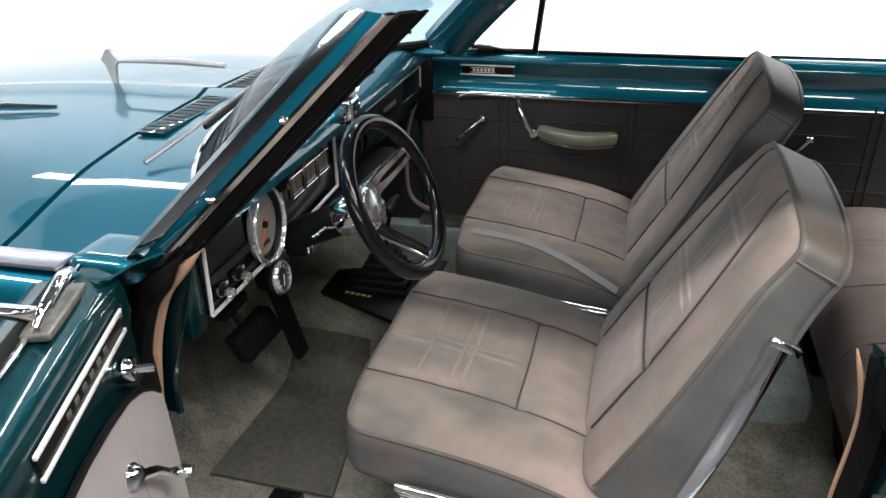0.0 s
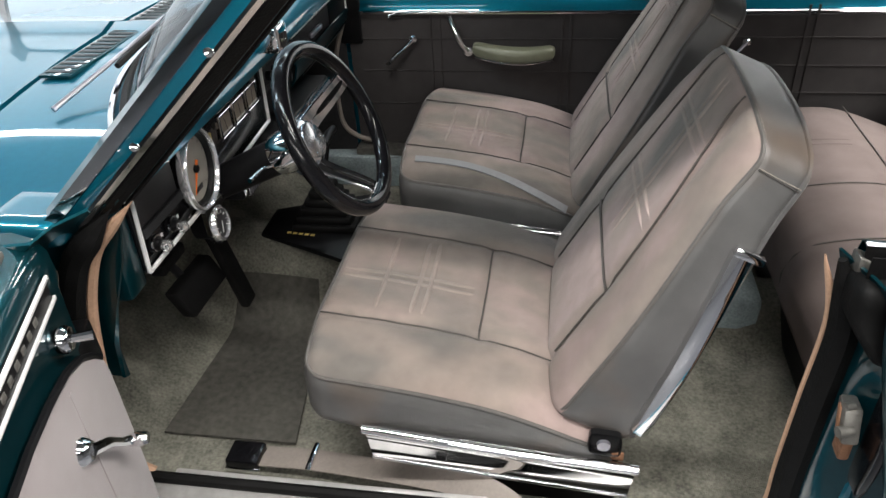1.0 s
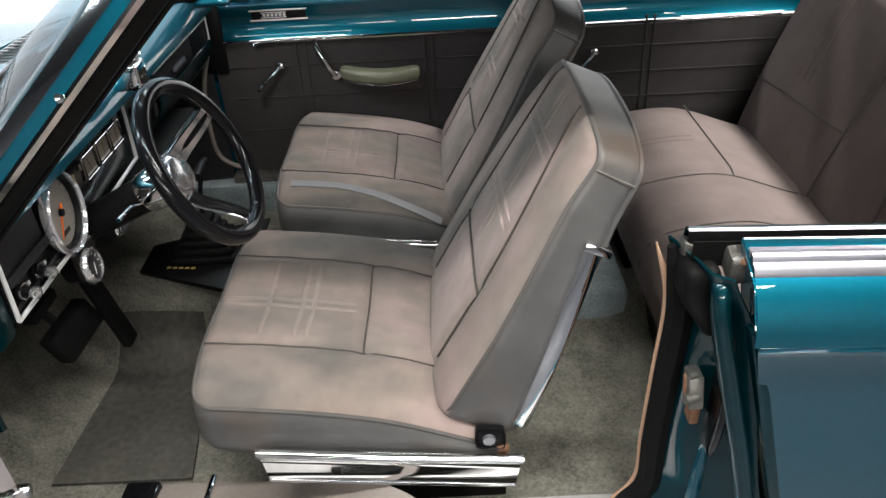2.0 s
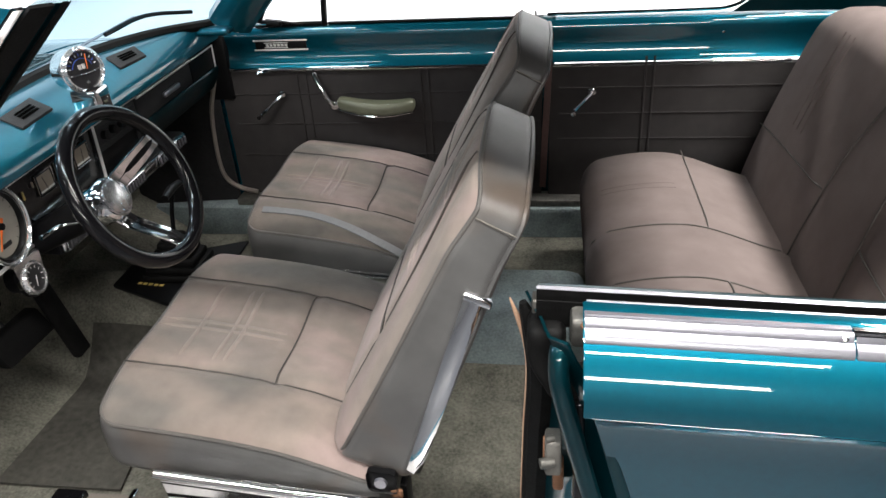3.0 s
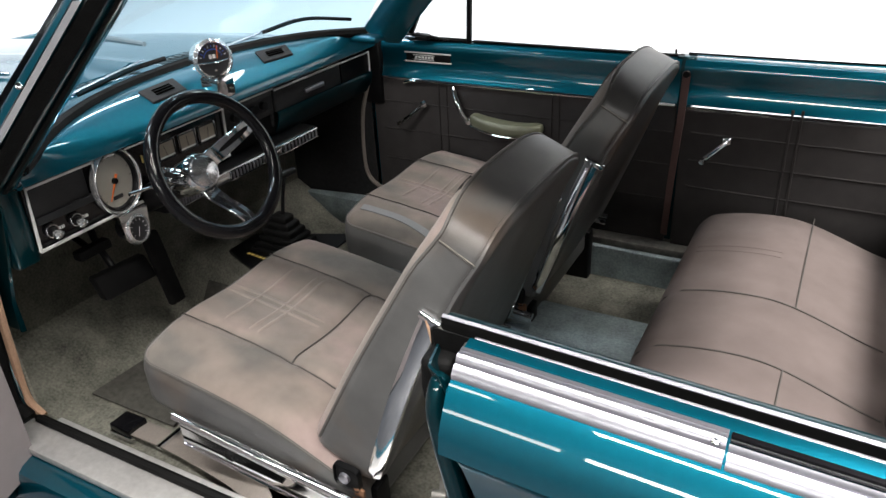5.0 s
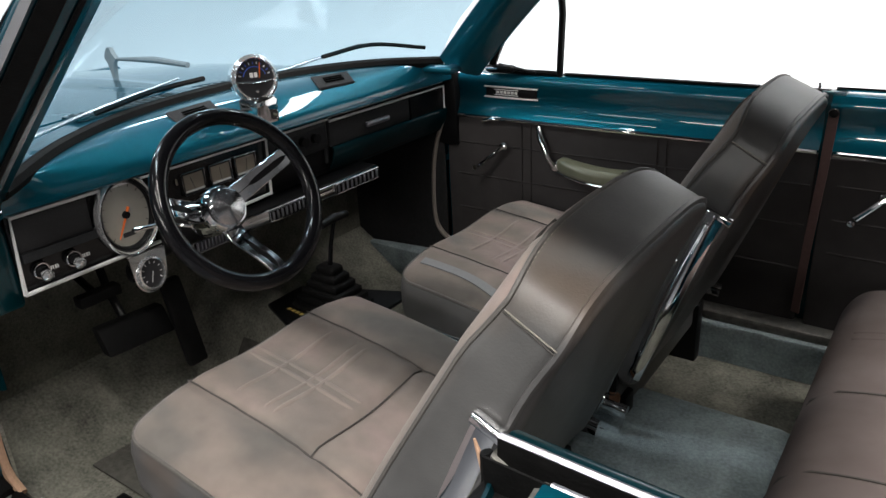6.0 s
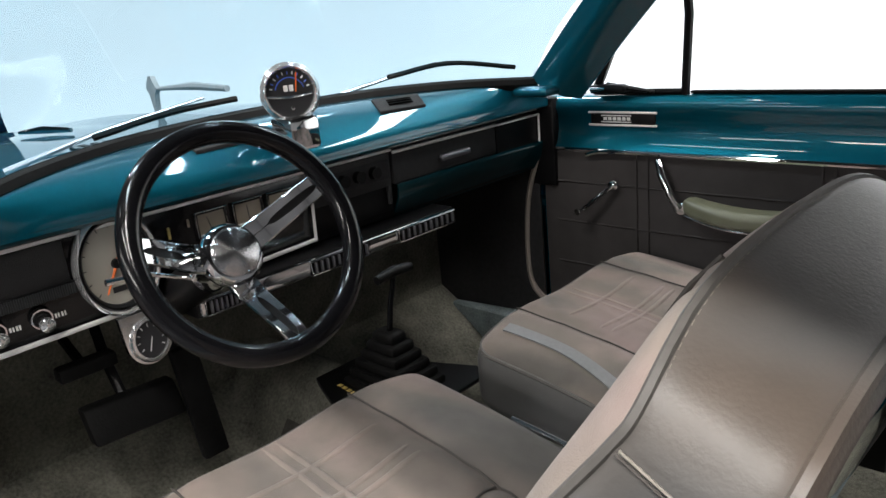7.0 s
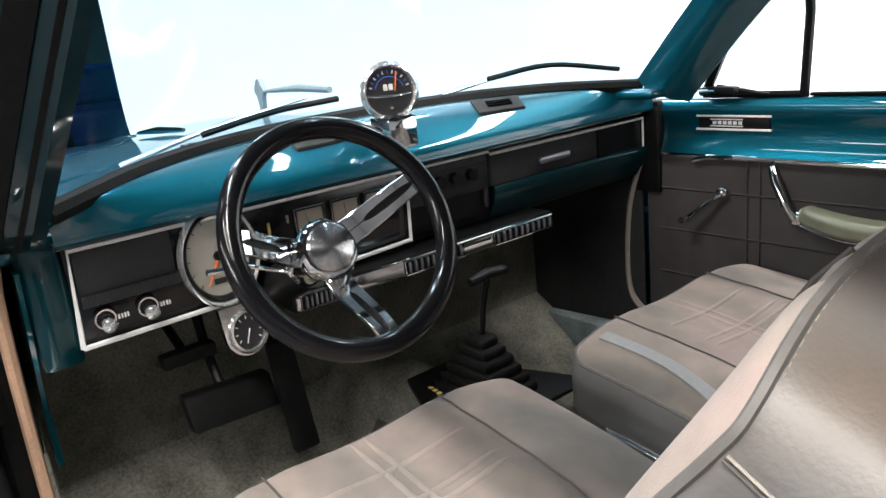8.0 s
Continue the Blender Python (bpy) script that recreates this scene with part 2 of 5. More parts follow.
def soft(x0, x1, y0, y1, z0, z1, r, cuts=16, fn=None):
    """A rounded block with a dense skin; fn maps its points."""
    bm = bmesh.new()
    bmesh.ops.create_cube(bm, size=2)
    bmesh.ops.subdivide_edges(bm, edges=bm.edges[:], cuts=cuts, use_grid_fill=True)
    h = Vector(((x1 - x0) / 2, (y1 - y0) / 2, (z1 - z0) / 2))
    c = Vector(((x1 + x0) / 2, (y1 + y0) / 2, (z1 + z0) / 2))
    for v in bm.verts:
        p = Vector([v.co[i] * h[i] for i in range(3)])
        q = Vector([max(-h[i] + r, min(h[i] - r, p[i])) for i in range(3)])
        d = p - q
        if d.length > 1e-9:
            p = q + d.normalized() * r
        v.co = c + p
        if fn:
            v.co = Vector(fn(*v.co))
    return bm


def soft_pair(x0, x1, y0, y1, z0, z1, r, cuts, fn, front):
    """A rounded block cut into two skins: faces whose rest place satisfies front, and the others."""
    bm = soft(x0, x1, y0, y1, z0, z1, r, cuts)
    rest = {f.index: f.calc_center_median() for f in bm.faces}
    pick = {i for i, c in rest.items() if front(c)}
    out = []
    for want in (True, False):
        b = bm.copy()
        b.faces.ensure_lookup_table()
        bmesh.ops.delete(b, geom=[f for f in b.faces if (f.index in pick) != want], context="FACES")
        for v in b.verts:
            v.co = Vector(fn(*v.co))
        out.append(b)
    bm.free()
    return out


def round_rect(a0, a1, b0, b1, r, n=6):
    """Points of a closed rounded rectangle."""
    pts = []
    for cx, cy, s in ((a1 - r, b1 - r, 0), (a0 + r, b1 - r, 90), (a0 + r, b0 + r, 180), (a1 - r, b0 + r, 270)):
        pts += [(cx + r * math.cos(radians(s + 90 * k / n)), cy + r * math.sin(radians(s + 90 * k / n))) for k in range(n + 1)]
    dense = []
    for (ax, ay), (bx, by) in zip(pts, pts[1:] + pts[:1]):
        m = max(1, int(math.hypot(bx - ax, by - ay) / 0.03))
        dense += [(ax + (bx - ax) * k / m, ay + (by - ay) * k / m) for k in range(m)]
    return dense


def tube(bm, pts, r, n=8, closed=False, flat=1.0):
    """A round rod along points; r a number or a list."""
    pts = [Vector(p) for p in pts]
    m = len(pts)
    rings, up = [], None
    for i, p in enumerate(pts):
        a = pts[i - 1] if (i > 0 or closed) else p
        b = pts[(i + 1) % m] if (i < m - 1 or closed) else p
        t = (b - a).normalized()
        if up is None:
            up = Vector((0, 0, 1)) if abs(t.z) < 0.9 else Vector((1, 0, 0))
        s = t.cross(up).normalized()
        up = s.cross(t).normalized()
        rr = r[i] if isinstance(r, (list, tuple)) else r
        rings.append([bm.verts.new(p + s * math.cos(2 * math.pi * k / n) * rr + up * math.sin(2 * math.pi * k / n) * rr * flat) for k in range(n)])
    for i in range(m if closed else m - 1):
        A, B = rings[i], rings[(i + 1) % m]
        for k in range(n):
            bm.faces.new((A[k], A[(k + 1) % n], B[(k + 1) % n], B[k]))
    if not closed:
        bm.faces.new(rings[0][::-1])
        bm.faces.new(rings[-1])
    return bm


def sheet(bm, rows, closed=False):
    """A skin through rows of points."""
    vs = [[bm.verts.new(p) for p in row] for row in rows]
    for a, b in zip(vs, vs[1:] + (vs[:1] if closed else [])):
        for k in range(len(a) - 1):
            bm.faces.new((a[k], a[k + 1], b[k + 1], b[k]))
    return bm


def slab(rows, depth):
    """A skin with a thickness, a vector or a distance along its normals."""
    bm = sheet(bmesh.new(), rows)
    bmesh.ops.recalc_face_normals(bm, faces=bm.faces[:])
    if isinstance(depth, (int, float)):
        bmesh.ops.solidify(bm, geom=bm.faces[:], thickness=depth)
    else:
        g = bmesh.ops.extrude_face_region(bm, geom=bm.faces[:])
        bmesh.ops.translate(bm, verts=[v for v in g["geom"] if isinstance(v, bmesh.types.BMVert)], vec=depth)
    return bm


def lathe(bm, profile, m, n=32, ry=1.0):
    """Turns (radius, height) pairs round the local z of the pose m."""
    rings = []
    for r, h in profile:
        rings.append([bm.verts.new(m @ Vector((r * math.cos(2 * math.pi * k / n), ry * r * math.sin(2 * math.pi * k / n), h))) for k in range(n)])
    for A, B in zip(rings, rings[1:]):
        for k in range(n):
            bm.faces.new((A[k], A[(k + 1) % n], B[(k + 1) % n], B[k]))
    for ring in (rings[0], rings[-1]):
        if profile[rings.index(ring)][0] < 0.001:
            bm.faces.new(ring)
    bmesh.ops.remove_doubles(bm, verts=bm.verts[:], dist=1e-6)
    return bm


def aim(at, normal, up=(0, 0, 1)):
    """A pose whose z looks along normal and whose y is near up."""
    n = Vector(normal).normalized()
    x = Vector(up).cross(n).normalized()
    y = n.cross(x)
    m = Matrix((x, y, n)).transposed().to_4x4()
    m.translation = at
    return m


def curve_pts(ctrl, n=24):
    """Points of a smooth line through control points."""
    c = [Vector(p) for p in ctrl]
    c = [2 * c[0] - c[1]] + c + [2 * c[-1] - c[-2]]
    out = []
    segs = len(c) - 3
    for j in range(n + 1):
        u = j / n * segs
        i = min(int(u), segs - 1)
        t = u - i
        p0, p1, p2, p3 = c[i:i + 4]
        out.append(0.5 * ((2 * p1) + (p2 - p0) * t + (2 * p0 - 5 * p1 + 4 * p2 - p3) * t * t + (3 * p1 - p0 - 3 * p2 + p3) * t ** 3))
    return out


def smooth01(t):
    t = max(0.0, min(1.0, t))
    return t * t * (3 - 2 * t)

# ---- the photo booth, open to a workshop hall ----


def plate(x0, x1, y0, y1, z0, z1):
    return box(bmesh.new(), x0, x1, y0, y1, z0, z1)


solo("ground", plate(RX0, RX1, RY0, RY1, GROUND - 0.1, GROUND), FLOORG, "smooth grey epoxy floor of a workshop hall", "floor", kind="structure", smooth=0)
for nm, ext in (("wall_north", (RX0, RX1, RY1, RY1 + 0.15)), ("wall_south", (RX0, RX1, RY0 - 0.15, RY0)), ("wall_west", (RX0 - 0.15, RX0, RY0, RY1)), ("wall_east", (RX1, RX1 + 0.15, RY0, RY1))):
    solo(nm, plate(*ext, GROUND, CEIL), WALLG, "plain grey workshop wall", "wall", kind="structure", smooth=0)
solo("ceiling", plate(RX0, RX1, RY0, RY1, CEIL, CEIL + 0.1), WALLG, "dark workshop ceiling", "ceiling", kind="structure", smooth=0)
# seamless white backdrop: along the far side, round the front corner, with a cove at the floor
plan = [(5.9 - 10.4 * k / 10, 4.2, 0.0, -1.0) for k in range(11)]
plan += [(-4.5 - 2.8 * math.sin(radians(9 * k)), 1.4 + 2.8 * math.cos(radians(9 * k)), math.sin(radians(9 * k)), -math.cos(radians(9 * k))) for k in range(1, 11)]
cove = [(2.4, 0.004), (1.0, 0.004)] + [(1.0 - math.sin(radians(15 * k)), 1.004 - math.cos(radians(15 * k))) for k in range(1, 7)] + [(0.0, CEIL - GROUND - 0.02)]
solo("backdrop", slab([[(x + nx * d, y + ny * d, GROUND + h) for d, h in cove] for x, y, nx, ny in plan], 0.003), WALLW, "seamless white photo booth backdrop with a floor cove", "backdrop", kind="structure")

# ---- the car: body shell ----
car = thing("car", (0.4, 0, GROUND), "teal metallic two-door hardtop car with chrome trim", "car")
FLOOR_Z = 0.19


def floor_z(x, y):
    """Height of the carpet: flat pan, toe board, tunnel, rear footwell kick-up."""
    z = FLOOR_Z
    tun = 0.22 - 0.12 * smooth01((x + 0.1) / 0.4)
    w = 0.17 + 0.05 * smooth01((-x - 0.2) / 0.5)
    z += tun * smooth01(1 - abs(y - 0.035) / w)
    z = max(z, FLOOR_Z + 0.75 * (-0.76 - x)) if x < -0.76 else z
    return z


rows = []
for i in range(41):
    x = -1.10 + i * (1.75 / 40)
    rows.append([(x, -0.69 + j * (1.40 / 48), floor_z(x, -0.69 + j * (1.40 / 48))) for j in range(49)])
part("carpet", slab(rows, Vector((0, 0, -0.04))), CARPET, car, "moss-grey worn cut-pile carpet")

# sill plate and rocker of the driver's opening
bm = bmesh.new()
box(bm, -0.70, 0.47, -0.775, -0.700, 0.272, 0.292, 0.004)
part("sill_plate", bm, STEEL, car, "scuffed bare metal sill plate")
bm = bmesh.new()
tube(bm, [(-0.66 + 1.08 * k / 20, -0.700, 0.298) for k in range(21)], 0.011, 8)
part("sill_rubber", bm, RUBBER, car)
bm = bmesh.new()
box(bm, -0.62, 0.40, -0.692, -0.672, 0.280, 0.296, 0.005)
part("carpet_retainer", bm, STEEL, car, "dull grey metal carpet retainer strip")
bm = bmesh.new()
box(bm, -0.75, 1.6, -0.825, -0.705, GROUND + 0.16, 0.270, 0.02)
part("rocker_panel", bm, PAINT, car)
bm = bmesh.new()
box(bm, -0.75, 1.6, 0.735, 0.83, GROUND + 0.16, 0.60, 0.02)
part("rocker_panel", bm, PAINT, car)

# carpeted inner face of the sill
part("sill_carpet", slab([[(x, -0.690, 0.180), (x, -0.686, 0.24), (x, -0.678, 0.284)] for x in [-0.72 + 1.2 * k / 10 for k in range(11)]], 0.006), CARPET, car)

# driver's door opening: front post with rubber and tan piping, rear post
front_line = curve_pts([(-0.520, -0.69, 0.896), (-0.575, -0.69, 0.842), (-0.612, -0.69, 0.795), (-0.650, -0.69, 0.700), (-0.675, -0.69, 0.580), (-0.690, -0.69, 0.460), (-0.700, -0.69, 0.372), (-0.692, -0.69, 0.325), (-0.655, -0.69, 0.300)], 40)
bm = tube(bmesh.new(), front_line, [0.0095 * smooth01((k + 0.6) / 5) for k in range(41)], 8)
part("door_piping", bm, TAN, car, "tan cloth-covered edge piping")
bm = tube(bmesh.new(), [p + Vector((-0.024, -0.018, -0.004)) for p in front_line], [0.022 * smooth01((k + 0.6) / 6) for k in range(41)], 8)
part("door_rubber", bm, RUBBER, car)
rows = []
for k in range(26):
    p = front_line[int(k * 40 / 25)]
    rows.append([p + Vector((-0.02, 0.0, 0)), p + Vector((-0.05, -0.03, 0)), p + Vector((-0.075, -0.075, 0)), p + Vector((-0.08, -0.12, 0)), p + Vector((-0.16, -0.14, 0))])
part("front_door_post", slab(rows, 0.004), PAINT_SHADED, car)
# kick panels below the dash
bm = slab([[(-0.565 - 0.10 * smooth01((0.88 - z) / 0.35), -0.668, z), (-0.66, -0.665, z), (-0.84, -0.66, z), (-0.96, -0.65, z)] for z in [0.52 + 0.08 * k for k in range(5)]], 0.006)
part("kick_panel", bm, PAINT_SHADED, car)
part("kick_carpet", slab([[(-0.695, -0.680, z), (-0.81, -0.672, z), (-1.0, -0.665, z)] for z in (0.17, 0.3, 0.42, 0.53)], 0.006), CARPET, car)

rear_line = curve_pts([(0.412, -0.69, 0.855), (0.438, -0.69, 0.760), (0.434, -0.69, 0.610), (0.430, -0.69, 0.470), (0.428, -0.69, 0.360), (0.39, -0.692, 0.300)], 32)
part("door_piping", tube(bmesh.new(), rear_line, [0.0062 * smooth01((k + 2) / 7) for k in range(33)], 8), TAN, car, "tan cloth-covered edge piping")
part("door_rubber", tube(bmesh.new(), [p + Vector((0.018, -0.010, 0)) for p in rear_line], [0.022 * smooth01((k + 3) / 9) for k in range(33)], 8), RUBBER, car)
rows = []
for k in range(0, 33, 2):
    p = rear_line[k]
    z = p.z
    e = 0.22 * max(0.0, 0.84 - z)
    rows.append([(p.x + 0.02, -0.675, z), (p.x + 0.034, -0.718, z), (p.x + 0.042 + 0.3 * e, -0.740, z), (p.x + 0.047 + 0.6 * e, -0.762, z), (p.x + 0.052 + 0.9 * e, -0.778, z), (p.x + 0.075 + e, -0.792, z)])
part("rear_door_post", slab(rows, 0.004), PAINT_SHADED, car)
# striker latch on the rear post
section(x=-0.110, y=0.030, z=-0.040)
st = part("striker", box(bmesh.new(), 0.572, 0.596, -0.802, -0.770, 0.650, 0.700, 0.005, seg=2, fn=lambda x, y, z: (x, y - 0.35 * (0.675 - z), z)), GREYMET, car, "worn metal striker plate with rust")
bm = bmesh.new()
lathe(bm, [(0.0001, 0), (0.008, 0), (0.008, 0.02), (0.0001, 0.02)], aim((0.585, -0.80, 0.67), (-1, -0.3, 0)), 12)
lathe(bm, [(0.0001, 0), (0.006, 0), (0.006, 0.012), (0.0001, 0.012)], aim((0.585, -0.785, 0.70), (-1, -0.3, 0)), 12)
part("striker_bolt", bm, GREYMET, st)
part("striker_wear", box(bmesh.new(), 0.5695, 0.580, -0.790, -0.779, 0.655, 0.695, 0.003, lambda x, y, z: (x, y - 0.35 * (0.675 - z), z)), RUST, st)
part("striker_base", box(bmesh.new(), 0.584, 0.600, -0.792, -0.762, 0.60, 0.650, 0.005), RUST, st)
# exposed metal at the post's top
section(x=-0.130, y=0.035, z=-0.056)
cap = part("post_cap", box(bmesh.new(), 0.622, 0.660, -0.796, -0.758, 0.885, 0.928, 0.008, lambda x, y, z: (x, y, z + 0.25 * (y + 0.775))), GREYMET, car, "worn grey metal cap with rust stains")
part("cap_hole", lathe(bmesh.new(), [(0.0001, 0), (0.006, 0), (0.005, 0.003), (0.0001, 0.003)], aim((0.640, -0.795, 0.918), (0, -0.6, 0.8)), 12), RUST, cap)
part("cap_flange", box(bmesh.new(), 0.572, 0.602, -0.752, -0.722, 0.895, 0.926, 0.006, lambda x, y, z: (x, y, z - 0.5 * (x - 0.572))), GREYMET, cap)
part("jamb_pad", soft(0.566, 0.618, -0.795, -0.730, 0.800, 0.905, 0.015, 8, lambda x, y, z: (x + 0.03 * smooth01((0.86 - z) / 0.06), y - 0.02 * smooth01((0.87 - z) / 0.07), z)), RUBBER, car, "torn black rubber corner pad")
section(x=-0.158, y=0.035, z=-0.052)
part("jamb_ridge", tube(bmesh.new(), curve_pts([(0.640, -0.800, 0.892), (0.636, -0.815, 0.875), (0.640, -0.826, 0.83), (0.672, -0.832, 0.70), (0.722, -0.836, 0.5), (0.77, -0.838, 0.22)], 24), [0.010, 0.013, 0.014] + [0.014] * 22, 12), PAINT_SHADED, car, "rounded teal jamb edge")
section(x=-0.092, y=0.030, z=-0.052)
# raised black panel paints the shade of the hollow round the latch
part("jamb_shade", soft(0.592, 0.606, -0.812, -0.758, 0.56, 0.80, 0.006, 10, lambda x, y, z: (x + 0.012 * (0.8 - z), y * 1.0 - 0.018 * math.sin((z - 0.56) / 0.24 * math.pi), z)), BLACK_GLOSS, car, "black panel standing for the latch recess's shade")
part("jamb_brace", tube(bmesh.new(), [(0.604, -0.770, 0.40), (0.600, -0.782, 0.50), (0.606, -0.776, 0.57)], [0.012, 0.010, 0.006], 8), PAINT, car)

# rear quarter panel: window slot, mouldings, skin
section(0.745, 0.70, 0.75, 0.508 - 0.655 * 0.745, -0.706 + 0.706 * 0.70, 0.885 - 0.9365 * 0.75)
QX = [0.60, 0.66, 0.75, 0.9, 1.1, 1.4, 1.8, 2.3]


def strip(profile, xs=QX, depth=0.003, rake=0.0):
    """A run of the quarter's profile: the belt falls slightly rearwards; rake leans its front edge back."""
    return slab([[(x + rake * max(0, 0.85 - z) * max(0, 1 - (x - 0.655) / 0.4), y - 0.010 * (x - 0.6), z - 0.036 * (x - 0.6)) for y, z in profile] for x in xs], depth)


part("inner_rail", strip([(-0.660, 0.85), (-0.668, 0.905), (-0.675, 0.924), (-0.69, 0.931), (-0.702, 0.931)], [0.580] + QX), PAINT_SHADED, car, "teal painted inner window rail")
part("slot_trim", strip([(-0.700, 0.9335), (-0.706, 0.9365), (-0.712, 0.9335)], [0.575] + QX), ALU, car)
part("window_slot", strip([(-0.710, 0.932), (-0.713, 0.88), (-0.742, 0.875), (-0.746, 0.93)], [0.575] + QX), RUBBER, car)
part("slot_trim", strip([(-0.746, 0.933), (-0.749, 0.9405), (-0.754, 0.9420), (-0.757, 0.9405)], QX[1:]), ALU, car)
SKX = [0.655] + QX[2:]
part("quarter_skin", strip([(-0.758, 0.942), (-0.772, 0.943), (-0.79, 0.939), (-0.82, 0.924), (-0.842, 0.908), (-0.863, 0.886), (-0.882, 0.856), (-0.893, 0.825), (-0.897, 0.800)], SKX), PAINT, car)
FRONTX = [x for x in SKX if x < 1.05] + [1.07]
REARX = [1.074] + [x for x in SKX if x > 1.08]
RIBS = [(-0.776, 0.9440), (-0.778, 0.9485), (-0.787, 0.9475), (-0.7895, 0.9420), (-0.792, 0.9475), (-0.797, 0.9490), (-0.803, 0.9465), (-0.8065, 0.9410), (-0.808, 0.9350), (-0.8105, 0.9385), (-0.818, 0.9345), (-0.8245, 0.9275), (-0.827, 0.9190)]
RIBS = [(-0.790 + 0.95 * (y + 0.776), z - 0.002 - 0.0005 * i) for i, (y, z) in enumerate(RIBS)]
qm = part("quarter_moulding", strip(RIBS, FRONTX), ALU, car, "bright ribbed aluminium belt moulding")
part("moulding_screw", lathe(bmesh.new(), [(0.0001, 0), (0.007, 0), (0.005, 0.004), (0.0001, 0.005)], aim((1.056, -0.823, 0.921), (0, -0.6, 0.8)), 12), CHROME, qm)
part("rear_moulding", strip([(y, z - 0.002) for y, z in RIBS[:6]], REARX), BLACK_GLOSS, car, "dark inset moulding")
part("rear_moulding", strip([(y, z - 0.001) for y, z in RIBS[6:]], REARX), ALU, car, "dull aluminium moulding")
part("quarter_side", strip([(-0.897, 0.799), (-0.889, 0.790), (-0.874, 0.778), (-0.864, 0.75), (-0.852, 0.68), (-0.838, 0.5), (-0.820, 0.2), (-0.79, -0.1)], SKX, rake=0.26), PAINT, car)
part("quarter_front", box(bmesh.new(), 0.650, 0.676, -0.852, -0.800, 0.05, 0.795, 0.006, lambda x, y, z: (x + 0.26 * (0.85 - z), y, z)), PAINT_SHADED, car)
part("quarter_end", slab([[(0.656, -0.760, 0.940), (0.656, -0.785, 0.936), (0.656, -0.815, 0.915), (0.656, -0.852, 0.898), (0.656, -0.890, 0.830)], [(0.675, -0.762, 0.82), (0.675, -0.785, 0.815), (0.675, -0.81, 0.81), (0.675, -0.835, 0.803), (0.675, -0.880, 0.80)]], 0.003), PAINT, car)

# hood, cowl and left fender
section(1.0, 0.9, 1.0, 0.09, 0.0, -0.045)


def hood_z(x, y):
    return 0.977 - 0.045 * (abs(y) / 0.8) ** 2 - 0.10 * smooth01((-1.2 - x) / 1.6) + 0.012 * smooth01(1 - abs(y) / 0.05) - 0.02 * smooth01((abs(y) - 0.5) / 0.3)


def hood_edge(y):
    return -1.018 + 0.03 * (y / 0.8) ** 2


rows = []
for i in range(19):
    u = i / 18
    rows.append([(hood_edge(-0.80 + 1.6 * j / 32) - 1.5 * u, -0.80 + 1.6 * j / 32, hood_z(-1.05 - 1.5 * u, -0.80 + 1.6 * j / 32)) for j in range(33)])
part("hood", slab(rows, Vector((0, 0, -0.02))), PAINT, car)
rows = []
for j in range(33):
    y = -0.80 + 1.6 * j / 32
    e = hood_edge(y)
    b = min(-0.735, -0.852 + 0.21 * (y / 0.69) ** 2)
    rows.append([(e + 0.008, y, hood_z(-1.05, y) - 0.012), (e + 0.012, y, hood_z(-1.05, y) - 0.001), (0.6 * e + 0.4 * b, y, hood_z(-1.0, y) + 0.001), (b, y, hood_z(-1.0, y) - 0.002)])
part("cowl_panel", slab(rows, Vector((0, 0, -0.015))), PAINT, car)
cowl = part("cowl_grille", box(bmesh.new(), -0.998, -0.930, -0.34, 0.34, 0.972, 0.9785, 0.002), PAINT_SHADED, car)
for k in range(26):
    y = -0.325 + k * 0.0256
    part("grille_slot", box(bmesh.new(), -0.991, -0.937, y, y + 0.012, 0.9788, 0.9798), BLACK, cowl)
section(x=0.17, y=0.075, z=-0.01)
rows = []
for i in range(12):
    x = -0.86 - 1.7 * i / 11
    d = -0.05 * smooth01((-1.2 - x) / 1.5)
    rows.append([(x, -0.805, 0.862 + d), (x, -0.83, 0.872 + d), (x, -0.86, 0.862 + d), (x, -0.885, 0.83 + d), (x, -0.895, 0.75 + d), (x, -0.895, 0.5), (x, -0.87, 0.15)])
part("left_fender", slab(rows, 0.004), PAINT, car)
bm = bmesh.new()
box(bm, -1.7, -0.905, -0.845, -0.795, 0.880, 0.890, 0.004, lambda x, y, z: (x, y, z - 0.03 * smooth01((-1.1 - x) / 1.0)))
part("fender_moulding", bm, ALU, car, "bright aluminium fender moulding")
section(x=0.05, y=-0.07, z=-0.03)
rows = [[(x, y, z - (0.055 * smooth01((-1.1 - x) / 1.5) if z > 0.7 else 0)) for (y, z) in ((0.795, 0.845), (0.83, 0.852), (0.86, 0.842), (0.895, 0.73), (0.87, 0.15))] for x in [-0.55 - 2.0 * k / 12 for k in range(13)]]
part("right_fender", slab(rows, 0.004), PAINT, car)
# cowl corner, and black block as the shade of the hinge pocket behind the fender
section(x=0.19, y=0.08, z=0.0)
part("cowl_corner", soft(-0.93, -0.80, -0.83, -0.72, 0.84, 0.885, 0.02, 6), PAINT, car)
part("hinge_pocket_shade", box(bmesh.new(), -1.02, -0.93, -0.86, -0.79, 0.2, 0.85, 0.01), BLACK, car)
part("jamb_shim", box(bmesh.new(), -0.93, -0.865, -0.845, -0.828, 0.845, 0.868, 0.003), WHITE, car, "white edge protector strip")

part("cowl_side", box(bmesh.new(), -1.20, -0.885, -0.785, -0.755, 0.2, 0.85, 0.01), PAINT_SHADED, car)
